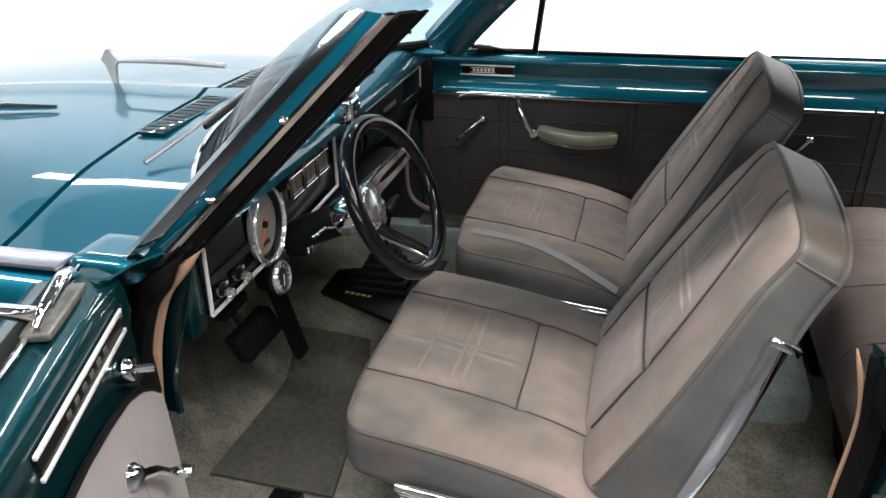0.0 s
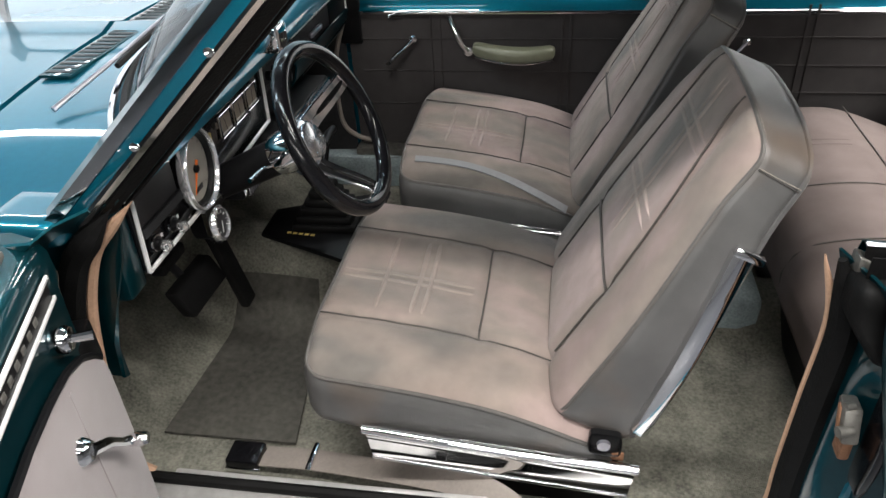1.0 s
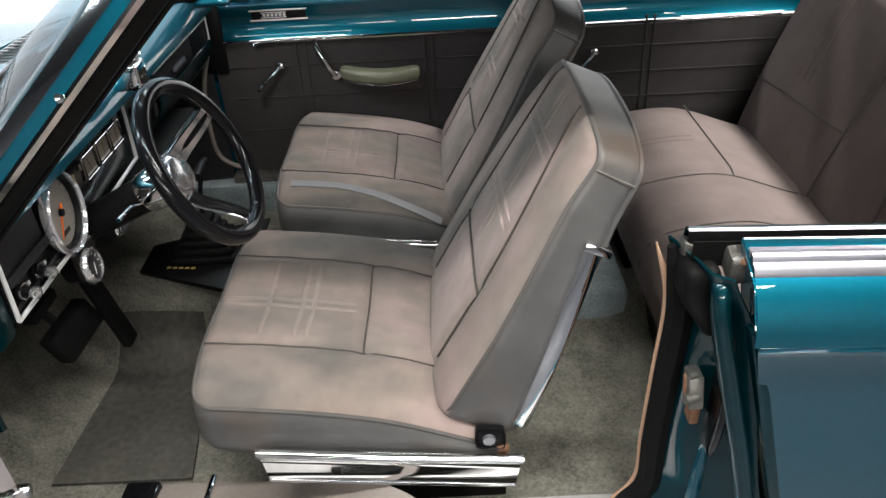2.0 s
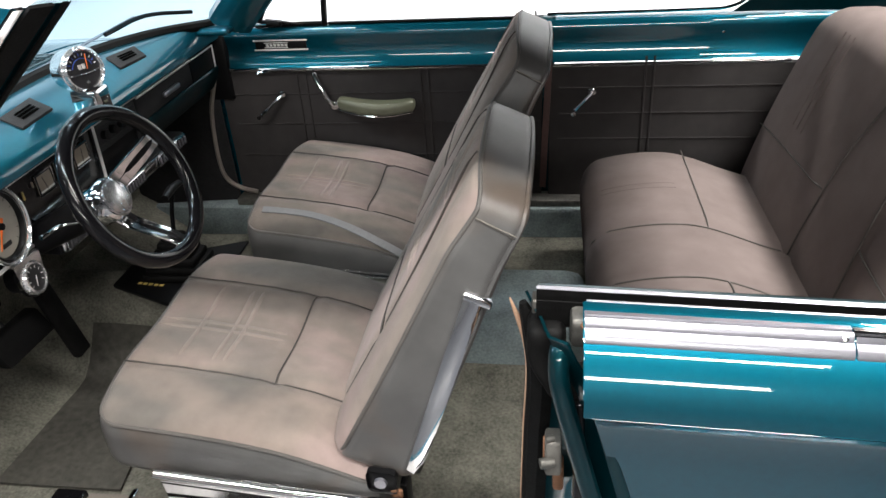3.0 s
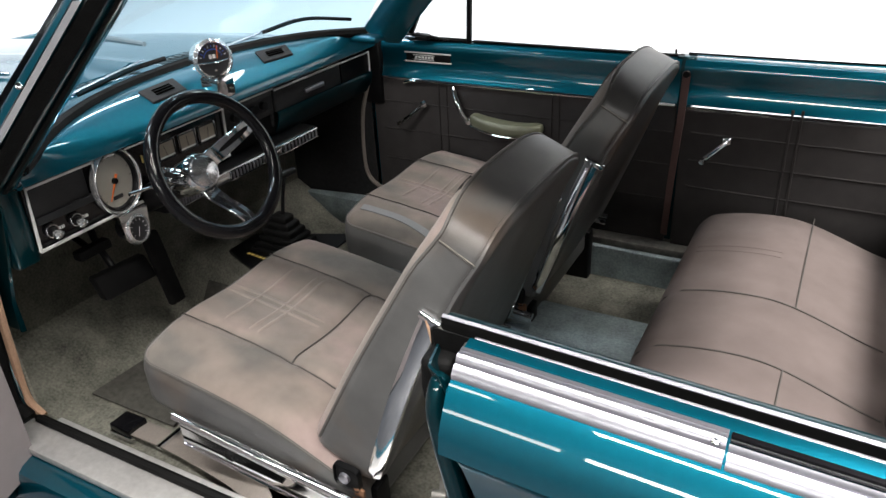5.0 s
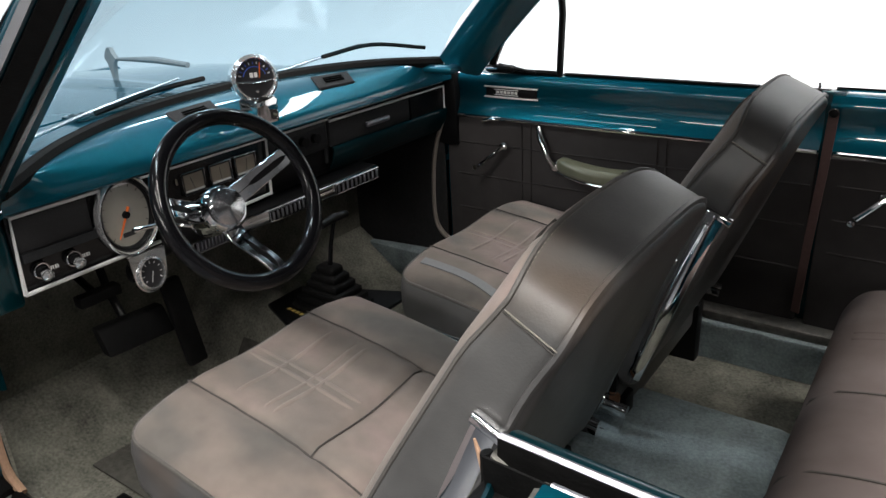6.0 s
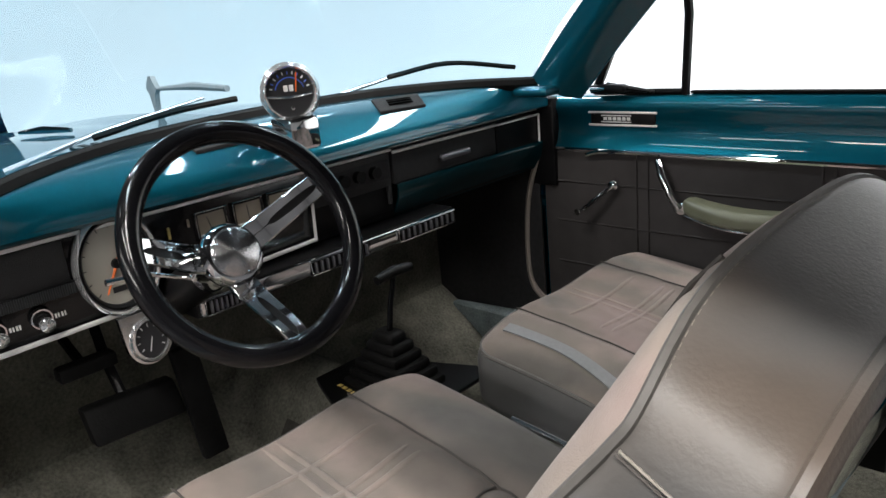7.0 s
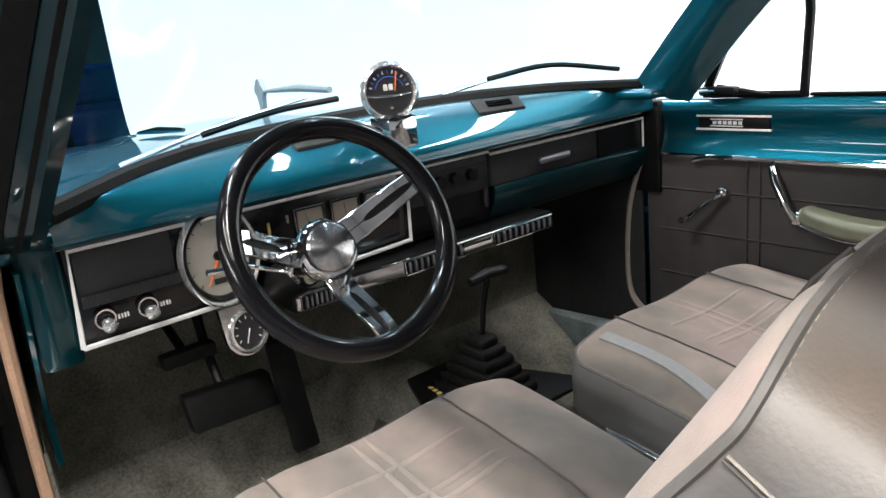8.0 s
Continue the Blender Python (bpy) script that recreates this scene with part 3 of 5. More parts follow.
# hood ornament with its spear
section(1.0, 1.0, 1.0, 0.155, 0.02, -0.015)
orn = part("hood_spear", tube(bmesh.new(), [(-1.33, -0.01, 1.012), (-1.26, -0.01, 1.015), (-1.15, -0.01, 1.018), (-1.02, -0.01, 1.012)], [0.004, 0.006, 0.009, 0.007], 8), FIN, car)
bm = slab([[(x0, -0.016, z), (x1, -0.016, z)] for x0, x1, z in ((-1.350, -1.338, 1.042), (-1.362, -1.332, 1.028), (-1.370, -1.318, 1.014), (-1.358, -1.332, 1.000), (-1.347, -1.342, 0.948))], Vector((0, 0.012, 0)))
part("ornament_fin", bm, FIN, orn)
section()
bm = tube(bmesh.new(), [(-1.46, -0.215, 0.925), (-1.33, -0.203, 0.934), (-1.20, -0.19, 0.936)], [0.004, 0.009, 0.005], 8)
part("hood_blade", bm, CHROME, car)

# windshield with its surround
WS = curve_pts([(-0.55, -0.62, 0.905), (-0.655, -0.45, 0.927), (-0.725, -0.25, 0.938), (-0.75, 0.0, 0.942), (-0.725, 0.25, 0.940), (-0.655, 0.45, 0.933), (-0.55, 0.615, 0.920)], 40)
WT = curve_pts([(-0.17, -0.565, 1.245), (-0.235, -0.42, 1.262), (-0.27, -0.22, 1.272), (-0.28, 0.0, 1.276), (-0.27, 0.22, 1.272), (-0.235, 0.42, 1.262), (-0.15, 0.565, 1.245)], 40)
bm = sheet(bmesh.new(), [[a.lerp(b, t) + Vector((-0.06 * math.sin(math.pi * t), 0, 0.01 * math.sin(math.pi * t))) for t in [k / 8 for k in range(9)]] for a, b in zip(WS, WT)])
ws = part("windshield", bm, GLASS_BLUE, car, "lightly blue-tinted curved windshield glass")
ws.visible_shadow = False
part("windshield_rubber", tube(bmesh.new(), [p + Vector((0.012, 0, 0.006)) for p in WS], 0.016, 8), RUBBER, car)
part("windshield_moulding", tube(bmesh.new(), [p + Vector((-0.024, 0, -0.004)) for p in WS], 0.006, 8), CHROME, car)

# left front pillar: dark inner face, blue return, bright outer mouldings


def along(a, b, prof, n=10, bow=0.0):
    """A swept section: prof gives offsets (x, y, z) from the line a-b."""
    rows = []
    for i in range(n + 1):
        t = i / n
        p = a.lerp(b, t) + Vector((-bow * math.sin(math.pi * t), 0, bow * math.sin(math.pi * t)))
        rows.append([p + Vector(q) for q in prof])
    return rows


IN0, IN1 = Vector((-0.552, -0.645, 0.870)), Vector((-0.175, -0.572, 1.240))
MD0, MD1 = Vector((-0.603, -0.708, 0.868)), Vector((-0.225, -0.622, 1.240))
OU0, OU1 = Vector((-0.640, -0.728, 0.880)), Vector((-0.275, -0.612, 1.245))


def pillar_rows(cuts, lift=0.0, n=14):
    """Rows across the pillar; a cut 0 is the inner edge, 1 the middle ridge, 2 the outer edge."""
    rows = []
    for i in range(n + 1):
        t = i / n
        a, b, c = IN0.lerp(IN1, t), MD0.lerp(MD1, t), OU0.lerp(OU1, t)
        out = Vector((0.35, -0.8, 0.3)).normalized()
        r = []
        for u in cuts:
            p = a.lerp(b, u) if u <= 1 else b.lerp(c, u - 1)
            r.append(p + out * (lift + 0.012 * math.sin(math.pi * u / 2)))
        rows.append(r)
    return rows


part("front_pillar", slab(pillar_rows([0, 0.06, 0.25, 0.5, 0.75, 1.0, 1.3, 1.6, 2.0]), Vector((-0.025, 0.02, -0.01))), PAINT_SHADED, car)
part("pillar_seal", slab(pillar_rows([0.30, 0.42, 0.56, 0.70], 0.010), 0.006), RUBBER, car)
part("pillar_seal_lip", slab(pillar_rows([0.05, 0.14], 0.006), 0.004), RUBBER, car)
part("drip_rail", slab(pillar_rows([0.80, 0.88, 0.98], 0.010), 0.006), CHROME, car, "chrome drip rail moulding")
part("pillar_return", slab(pillar_rows([1.00, 1.2, 1.45], 0.005), 0.003), PAINT, car)
part("pillar_moulding", slab(pillar_rows([1.48, 1.62, 1.80, 1.98], 0.008), 0.006), CHROME, car, "chrome windshield pillar moulding")
for t in (0.30, 0.62):
    q = MD0.lerp(MD1, t) + Vector((0.01, -0.025, 0.01))
    part("pillar_screw", lathe(bmesh.new(), [(0.0001, 0), (0.007, 0), (0.006, 0.003), (0.0001, 0.004)], aim(q, (0.35, -0.8, 0.3)), 10), CHROME, car)

# right front pillar
PR0, PR1 = Vector((-0.505, 0.620, 0.915)), Vector((-0.155, 0.570, 1.240))
part("front_pillar", slab(along(PR0, PR1, [(0.065, 0.035, -0.03), (0.04, 0.0, -0.02), (0.0, -0.022, 0.0), (-0.035, -0.015, 0.025), (-0.045, 0.02, 0.04), (0.0, 0.05, 0.02), (0.065, 0.035, -0.03)], 10, 0.006), 0.003), PAINT, car)
part("pillar_foot", soft(-0.575, -0.47, 0.56, 0.645, 0.900, 0.924, 0.012, 6), PAINT, car)

# right side: roof rail, quarter pillar, roof
part("roof_rail", slab([[(x, 0.52, z + 0.045), (x, 0.555, z + 0.019), (x, 0.59, z + 0.025), (x, 0.60, z + 0.065)] for x, z in ((-0.19, 1.165), (-0.02, 1.16), (0.2, 1.145), (0.55, 1.12), (0.9, 1.08), (1.08, 1.03))], 0.01), RUBBER, car)
rows = []
for i in range(13):
    x = -0.26 + 1.36 * i / 12
    rise = 0.05 * smooth01((x - 0.3) / 0.5)
    rows.append([(x, 0.60 - 1.22 * j / 10, 1.255 + 0.05 * j / 10 + 0.06 * math.sin(math.pi * j / 10) + rise) for j in range(11)])
part("roof", slab(rows, Vector((0, 0, 0.03))), PAINT, car)
part("headliner", slab([[Vector(p) + Vector((0, 0, -0.012)) for p in r] for r in rows], Vector((0, 0, -0.004))), HEADLINER, car)

# ---- front bucket seats ----
def seat_cushion_map(x, y, z):
    """Crowned cushion: soft bolsters, sunken insert, a nose that drops at the front."""
    t = (x + 0.43) / 0.66
    v = (y + 0.3125) / 0.3325
    if z > 0.40:
        crown = 0.030 * (1 - v ** 4) - 0.018 * smooth01(1 - abs(v) / 0.62)
        crown += 0.022 * math.sin(math.pi * max(0, min(1, t))) - 0.02 * smooth01((t - 0.55) / 0.45)
        for yc in (-0.484, -0.152):
            crown -= 0.010 * math.exp(-((y - yc) / 0.015) ** 2) * smooth01((z - 0.455) / 0.014)
        if abs(v) < 0.52:
            crown -= 0.009 * math.exp(-((x + 0.072) / 0.013) ** 2)
            crown += 0.0008 * math.sin(x * 60)
        crown += 0.0016 * math.sin((y + 0.30 * x) * 190) * smooth01((x + 0.04) / 0.1) * smooth01((0.21 - x) / 0.06) * smooth01((-0.50 - y) / 0.02) * smooth01((y + 0.63) / 0.03)
        z += crown * smooth01((z - 0.40) / 0.07)
    x -= 0.05 * (1 - v * v) * (1 - smooth01(t / 0.5)) * 0.4
    z -= 0.02 * smooth01((t - 0.35) / 0.65) * smooth01((0.46 - z) / 0.1 + 0.35)
    x = 0.84 * (x + 0.43) - 0.36
    return x, -0.318 + 0.915 * (y + 0.3125), 0.460 + 0.88 * (z - 0.47) - 0.20 * (x + 0.07)


def back_map(x, y, z):
    """From an upright block (x thickness, z height) to the reclined, tapered backrest."""
    h = (z - 0.40) / 0.60
    v = y / 0.27
    wide = 1.07 - 0.28 * smooth01((h - 0.25) / 0.85)
    y2 = -0.318 + y * wide
    if x < 0:
        bump = 0.020 * (1 - v ** 4)
        for yc in (-0.145, 0.145):
            bump -= 0.010 * math.exp(-((y - yc) / 0.014) ** 2) * smooth01((-x - 0.060) / 0.014)
        if abs(y) < 0.145:
            bump -= 0.008 * math.exp(-((h - 0.30) / 0.022) ** 2)
        x -= bump * smooth01((-x) / 0.04)
    if x > 0:
        x = x * (1 + 0.32 * abs(v) ** 6 * (1 - smooth01(h))) + 0.012 * max(0, 1 - v * v) * smooth01(x / 0.06)
    xx = x * (0.87 - (0.43 if x < 0 else 0.24) * h)
    h -= 0.5 * max(0.0, h - 0.9)
    return 0.155 + xx + 0.248 * h, y2, 0.43 + 0.54 * h - 0.45 * xx - 0.012 * v * v * h - 0.026 * v ** 4 * smooth01((h - 0.72) / 0.22)


def bucket_seat(off, label, blades=(-1, 1)):
    off = Vector(off)

    def cm(x, y, z):
        return Vector(seat_cushion_map(x, y, z)) + off

    def bk(x, y, z):
        return Vector(back_map(x, y, z)) + off

    def place(x, y, z):
        x = 0.85 * (x + 0.43) - 0.37
        return Vector((x, -0.318 + 0.915 * (y + 0.3125), z + 0.07 - 0.10 * (x + 0.05))) + off

    seat = thing("bucket_seat", (off.x - 0.1, off.y - 0.315, FLOOR_Z), label, "car seat", "front bucket seats")
    X0, X1, Y0, Y1, Z0, Z1, R = -0.43, 0.23, -0.645, 0.02, 0.32, 0.47, 0.045
    top, side = soft_pair(X0, X1, Y0, Y1, Z0, Z1, R, 60, cm, lambda c: c.z > 0.452)
    cush = part("cushion", top, CLOTH, seat, "taupe velour cushion, faintly stained")
    part("skirt", side, VINYL, seat, "dark grey vinyl cushion skirt")
    k = R * 0.30
    loop = [cm(a, b, 0.453) for a, b in round_rect(X0 + k * 0.6, X1 - k, Y0 + k * 0.6, Y1 - k * 0.6, R)]
    part("piping", tube(bmesh.new(), loop, 0.0038, 6, closed=True), PIPING, cush)

    def on(x, y):
        return cm(x, y, 0.47) + Vector((0, 0, 0.0022))
    for y in (-0.484, -0.152):
        part("seam", tube(bmesh.new(), [on(-0.415 + 0.62 * q / 30, y) for q in range(31)], 0.0018, 5), SEAM, cush)
    part("seam", tube(bmesh.new(), [on(-0.072, -0.484 + 0.332 * q / 14) for q in range(15)], 0.0020, 5), SEAM, cush)
    for y0 in (-0.340, -0.315):
        part("pleat", tube(bmesh.new(), [on(-0.40 + 0.32 * q / 12, y0) - Vector((0, 0, 0.0034)) for q in range(13)], [0.0058 * smooth01((q + 1) / 3) * smooth01((13 - q) / 3) for q in range(13)], 10, False, 0.65), CLOTH_RUB, cush)
    for x0 in (-0.225, -0.200, -0.300):
        part("pleat", tube(bmesh.new(), [on(x0, -0.47 + 0.30 * q / 12) - Vector((0, 0, 0.0034)) for q in range(13)], [0.0058 * smooth01((q + 1) / 3) * smooth01((13 - q) / 3) for q in range(13)], 10, False, 0.65), CLOTH_RUB, cush)
    # backrest
    bx0, bx1, by, bz0, bz1, br = -0.075, 0.075, 0.27, 0.368, 1.0, 0.036
    face, shell = soft_pair(bx0, bx1, -by, by, bz0, bz1, br, 60, bk, lambda c: c.x < -0.056)
    back = part("backrest", face, CLOTH, seat, "taupe velour backrest face")
    part("back_shell", shell, VINYL, seat, "dark grey vinyl backrest sides and back")
    k = br * 0.30
    part("piping", tube(bmesh.new(), [bk(-0.058, a, b) for a, b in round_rect(-by + k * 0.5, by - k * 0.5, bz0 + k, bz1 - k * 0.5, br)], 0.0038, 6, closed=True), PIPING, back)
    part("piping", tube(bmesh.new(), [bk(0.060, a, b) for a, b in round_rect(-by + k * 0.5, by - k * 0.5, bz0 + k, bz1 - k * 0.5, br)], 0.005, 6, closed=True), VINYL, back)
    for sgn in (-1, 1):
        part("seam", tube(bmesh.new(), [bk(-0.0795 + 0.012 * smooth01((q - 23) / 4), sgn * (0.145 - 0.025 * (q / 26) ** 3), 0.41 + 0.578 * q / 26) for q in range(27)], 0.0022, 5), SEAM, back)
    part("seam", tube(bmesh.new(), [bk(-0.0790, -0.145 + 0.29 * q / 10, 0.58) for q in range(11)], 0.0026, 5), SEAM, back)
    for y0 in (-0.022, 0.004):
        part("pleat", tube(bmesh.new(), [bk(-0.0735, y0, 0.60 + 0.37 * q / 12) for q in range(13)], [0.0055 * smooth01((q + 1) / 3) * smooth01((13 - q) / 3) for q in range(13)], 10, False, 0.65), CLOTH_RUB, back)
    for z0 in (0.700, 0.722, 0.850, 0.872):
        part("pleat", tube(bmesh.new(), [bk(-0.0735, -0.125 + 0.25 * q / 10, z0) for q in range(11)], [0.0055 * smooth01((q + 1) / 3) * smooth01((11 - q) / 3) for q in range(11)], 10, False, 0.65), CLOTH_RUB, back)
    for sgn in (-1, 1):
        for d in (0.0, 0.006):
            part("stitching", tube(bmesh.new(), [bk(-0.055 + 0.112 * q / 10, sgn * 0.2712, 0.945 + d - 0.010 * q / 10) for q in range(11)], 0.0010, 5), STITCH if d else SEAM, back)
    # pale stitches beside the front piping
    bm = bmesh.new()
    ring = round_rect(-by + k * 0.3, by - k * 0.3, bz0 + k, bz1 - k * 0.3, br, 10)
    for (a0, b0), (a1, b1) in zip(ring, ring[1:]):
        m = max(1, int(math.hypot(a1 - a0, b1 - b0) / 0.009))
        for j in range(m):
            u0, u1 = j / m, (j + 0.55) / m
            tube(bm, [bk(-0.050, a0 + (a1 - a0) * u0, b0 + (b1 - b0) * u0), bk(-0.050, a0 + (a1 - a0) * u1, b0 + (b1 - b0) * u1)], 0.0009, 4)
    part("stitching", bm, STITCH, back)
    # chrome blades on both sides of the backrest
    for sgn in blades:
        rows = []
        for q in range(13):
            z = 0.425 + 0.375 * q / 12
            y = sgn * 0.272
            c = 0.056 - 0.020 * q / 12
            w = 0.0135 + 0.010 * q / 12
            rows.append([bk(c - w, y - sgn * 0.008, z), bk(c - 0.75 * w, y + sgn * 0.007, z), bk(c, y + sgn * 0.010, z), bk(c + 0.8 * w, y + sgn * 0.004, z), bk(c + w, y - sgn * 0.008, z)])
        blade = part("chrome_blade", slab(rows, 0.004), CHROME, seat, "chrome backrest side trim")
        part("blade_tip", box(bmesh.new(), -0.022, 0.034, -0.007, 0.007, 0, 0.013, 0.003, lambda a, b, c: bk(0.036 + a, sgn * 0.280 + b, 0.80 + c)), CHROME, blade)
    for sgn in (-1, 1):
        hy = -0.318 + sgn * 0.325
        hinge = part("hinge", box(bmesh.new(), 0.178, 0.244, hy - 0.005, hy + 0.005, 0.328, 0.380, 0.012, place), BLACK, seat, "black steel recliner hinge")
        part("hinge_bolt", lathe(bmesh.new(), [(0.0001, 0), (0.012, 0), (0.011, 0.006), (0.0001, 0.007)], aim(place(0.208, hy + sgn * 0.005, 0.354), (0, sgn, 0)), 14), ALU, hinge)
        part("hinge_wear", box(bmesh.new(), 0.225, 0.252, hy - 0.004, hy + 0.0055, 0.315, 0.335, 0.004, place), RUST, hinge)
        yb = -0.3125 + sgn * 0.338
        rows = [[place(x, yb + sgn * 0.010, 0.326), place(x, yb + sgn * 0.020, 0.314), place(x, yb + sgn * 0.012, 0.304), place(x * 0.99, yb + sgn * 0.0125, 0.290), place(x * 0.975, yb + sgn * 0.0145, 0.272), place(x * 0.96, yb + sgn * 0.018, 0.254), place(x * 0.955, yb + sgn * 0.015, 0.248)] for x in (-0.285, -0.15, 0.0, 0.15, 0.275)]
        base = part("base_trim", slab(rows, 0.004), CHROME, seat, "chrome seat base trim")
        part("trim_rib", tube(bmesh.new(), [place(-0.290, yb + sgn * 0.014, 0.318), place(0.0, yb + sgn * 0.018, 0.318), place(0.280, yb + sgn * 0.014, 0.318)], 0.010, 10), CHROME, base)
        part("trim_lip", tube(bmesh.new(), [place(-0.274, yb + sgn * 0.015, 0.250), place(0.0, yb + sgn * 0.016, 0.250), place(0.263, yb + sgn * 0.015, 0.250)], 0.005, 8), CHROME, base)
        part("trim_hole", box(bmesh.new(), -0.135, -0.115, yb - 0.004, yb + sgn * 0.0165, 0.268, 0.282, 0.002, place), BLACK, base)
    part("seat_track", box(bmesh.new(), -0.24, 0.25, -0.60, -0.55, FLOOR_Z - off.z - 0.085, 0.30, 0.006, place), BLACK, seat)
    part("seat_track", box(bmesh.new(), -0.24, 0.25, -0.08, -0.03, FLOOR_Z - off.z - 0.085, 0.30, 0.006, place), BLACK, seat)
    part("seat_pan", box(bmesh.new(), -0.33, 0.22, -0.62, 0.0, 0.29, 0.335, 0.01, place), BLACK, seat)
    return seat


bucket_seat((0, 0, 0), "taupe velour driver's bucket seat with grey vinyl sides and chrome trim")
bucket_seat((0.033, 0.704, 0.010), "taupe velour passenger bucket seat with a belt across it", (-1,))

# ---- rear bench ----
section(0.93, 1.08, 1.0, 0.56 - 0.64 * 0.93, -0.055, -0.05)
bench = thing("rear_bench_seat", (0.9, 0, FLOOR_Z), "taupe velour rear bench seat with piped panels", "car seat")


def bench_map(x, y, z):
    t = (x - 0.62) / 0.55
    if z > 0.44:
        z += (0.042 * math.sin(math.pi * min(1, max(0, t)) ** 0.8) - 0.036 * smooth01((t - 0.45) / 0.55)) * smooth01((z - 0.44) / 0.07)
        for yc in BSEAM:
            z -= 0.009 * math.exp(-((y - yc) / 0.015) ** 2) * smooth01((z - 0.44) / 0.07)
    x += 0.028 * (1 - smooth01(t))
    return x, y, z


BSEAM = (0.15, -0.07)
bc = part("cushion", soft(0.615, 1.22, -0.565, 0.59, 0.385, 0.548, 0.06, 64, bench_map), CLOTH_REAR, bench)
# base in black, painted for the shade below the cushion's front
part("base", box(bmesh.new(), 0.70, 1.2, -0.55, 0.57, FLOOR_Z + 0.05, 0.40, 0.01), BLACK, bench)


def bon(x, y):
    p = bench_map(x, y, 0.548)
    return (p[0], p[1], p[2] + 0.0028)


for y in BSEAM:
    part("seam", tube(bmesh.new(), [bench_map(0.618, y, 0.435), bench_map(0.6135, y, 0.49), bench_map(0.632, y, 0.534)] + [bon(0.675 + 0.47 * k / 24, y) for k in range(25)], 0.0019, 5), SEAM, bc)
part("seam", tube(bmesh.new(), [bon(0.945, 0.15 + 0.42 * k / 14) for k in range(15)], 0.0019, 5), SEAM, bc)
part("seam", tube(bmesh.new(), [bon(0.945, -0.07 - 0.47 * k / 14) for k in range(15)], 0.0019, 5), SEAM, bc)
for y in (0.33, 0.355, -0.26, -0.285):
    part("pleat", tube(bmesh.new(), [Vector(bon(0.665 + 0.22 * k / 12, y)) - Vector((0, 0, 0.0045)) for k in range(13)], 0.006, 8, False, 0.6), CLOTH_REAR, bc)


def bback_map(x, y, z):
    h = (z - 0.42) / 0.62
    if x < 0:
        for yc in (0.12, -0.13):
            x += 0.008 * math.exp(-((y - yc) / 0.018) ** 2)
    return 1.215 + x + 0.10 * h + 0.08 * h * h, y * (1 - 0.06 * h), z - 0.05 * (abs(y) / 0.65) ** 4 * h


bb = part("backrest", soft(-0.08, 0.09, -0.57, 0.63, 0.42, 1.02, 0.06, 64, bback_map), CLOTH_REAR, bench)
for y, lean in ((0.13, -0.10), (-0.12, 0.02)):
    part("seam", tube(bmesh.new(), [bback_map(-0.0835, y + lean * (q / 20) ** 2, 0.48 + 0.50 * q / 20) for q in range(21)], 0.0021, 5), SEAM, bb)
part("seam", tube(bmesh.new(), [bback_map(-0.0835, 0.125 + 0.47 * q / 10, 0.695 - 0.02 * q / 10) for q in range(11)], 0.0021, 5), SEAM, bb)
part("seam", tube(bmesh.new(), [bback_map(-0.0835, -0.12 - 0.43 * q / 10, 0.685 - 0.02 * q / 10) for q in range(11)], 0.0021, 5), SEAM, bb)
for y in (0.34, 0.37, 0.40):
    part("pleat", tube(bmesh.new(), [bback_map(-0.081, y, 0.74 + 0.24 * q / 10) for q in range(11)], 0.0018, 5), CLOTH_REAR, bb)
section()
part("rear_shelf", box(bmesh.new(), 1.24, 1.62, -0.63, 0.64, 0.86, 0.89, 0.01), HEADLINER, car)
part("rear_bulkhead", box(bmesh.new(), 1.30, 1.34, -0.67, 0.68, 0.15, 0.86, 0.005), HEADLINER, car)
# boot lid and plain end panels that close the body
part("boot_lid", slab([[(x, y, 0.885 - 0.02 * (y / 0.7) ** 2 - 0.05 * smooth01((x - 1.7) / 0.7)) for y in [-0.72 + 1.44 * k / 12 for k in range(13)]] for x in (1.62, 1.75, 1.9, 2.1, 2.3)], Vector((0, 0, -0.02))), PAINT, car)
part("tail_panel", box(bmesh.new(), 2.28, 2.32, -0.74, 0.74, 0.15, 0.83, 0.015), PAINT, car)
part("nose_panel", box(bmesh.new(), -2.44, -2.38, -0.76, 0.76, 0.15, 0.80, 0.015), PAINT, car)
# cross hump and rear tunnel in front of the bench
part("rear_hump", soft(0.08, 0.57, -0.07, 0.27, 0.12, 0.310, 0.04, 8), CARPET_BLUE, car, "blue-grey carpet hump, brightened in colour")

# ---- dashboard ----
DS, DN = Vector((0, 1, 0)), Vector((1, 0, 0))


def D(s, n, h):
    """Dash frame: stations s from the speedometer to the passenger side, n to the rear, h height."""
    return Vector((-0.594 + n, -0.392 + 0.94 * s + 0.2 * s * s, 0.708 + 0.867 * (h - 0.700)))


def dbox(s0, s1, n0, n1, h0, h1, bevel=0.0, seg=2):
    return box(bmesh.new(), s0, s1, n0, n1, h0, h1, bevel, D, seg)


dash = thing("dashboard", D(0.3, -0.05, 0.75), "teal painted dashboard with black instrument panel and chrome frames", "dashboard")
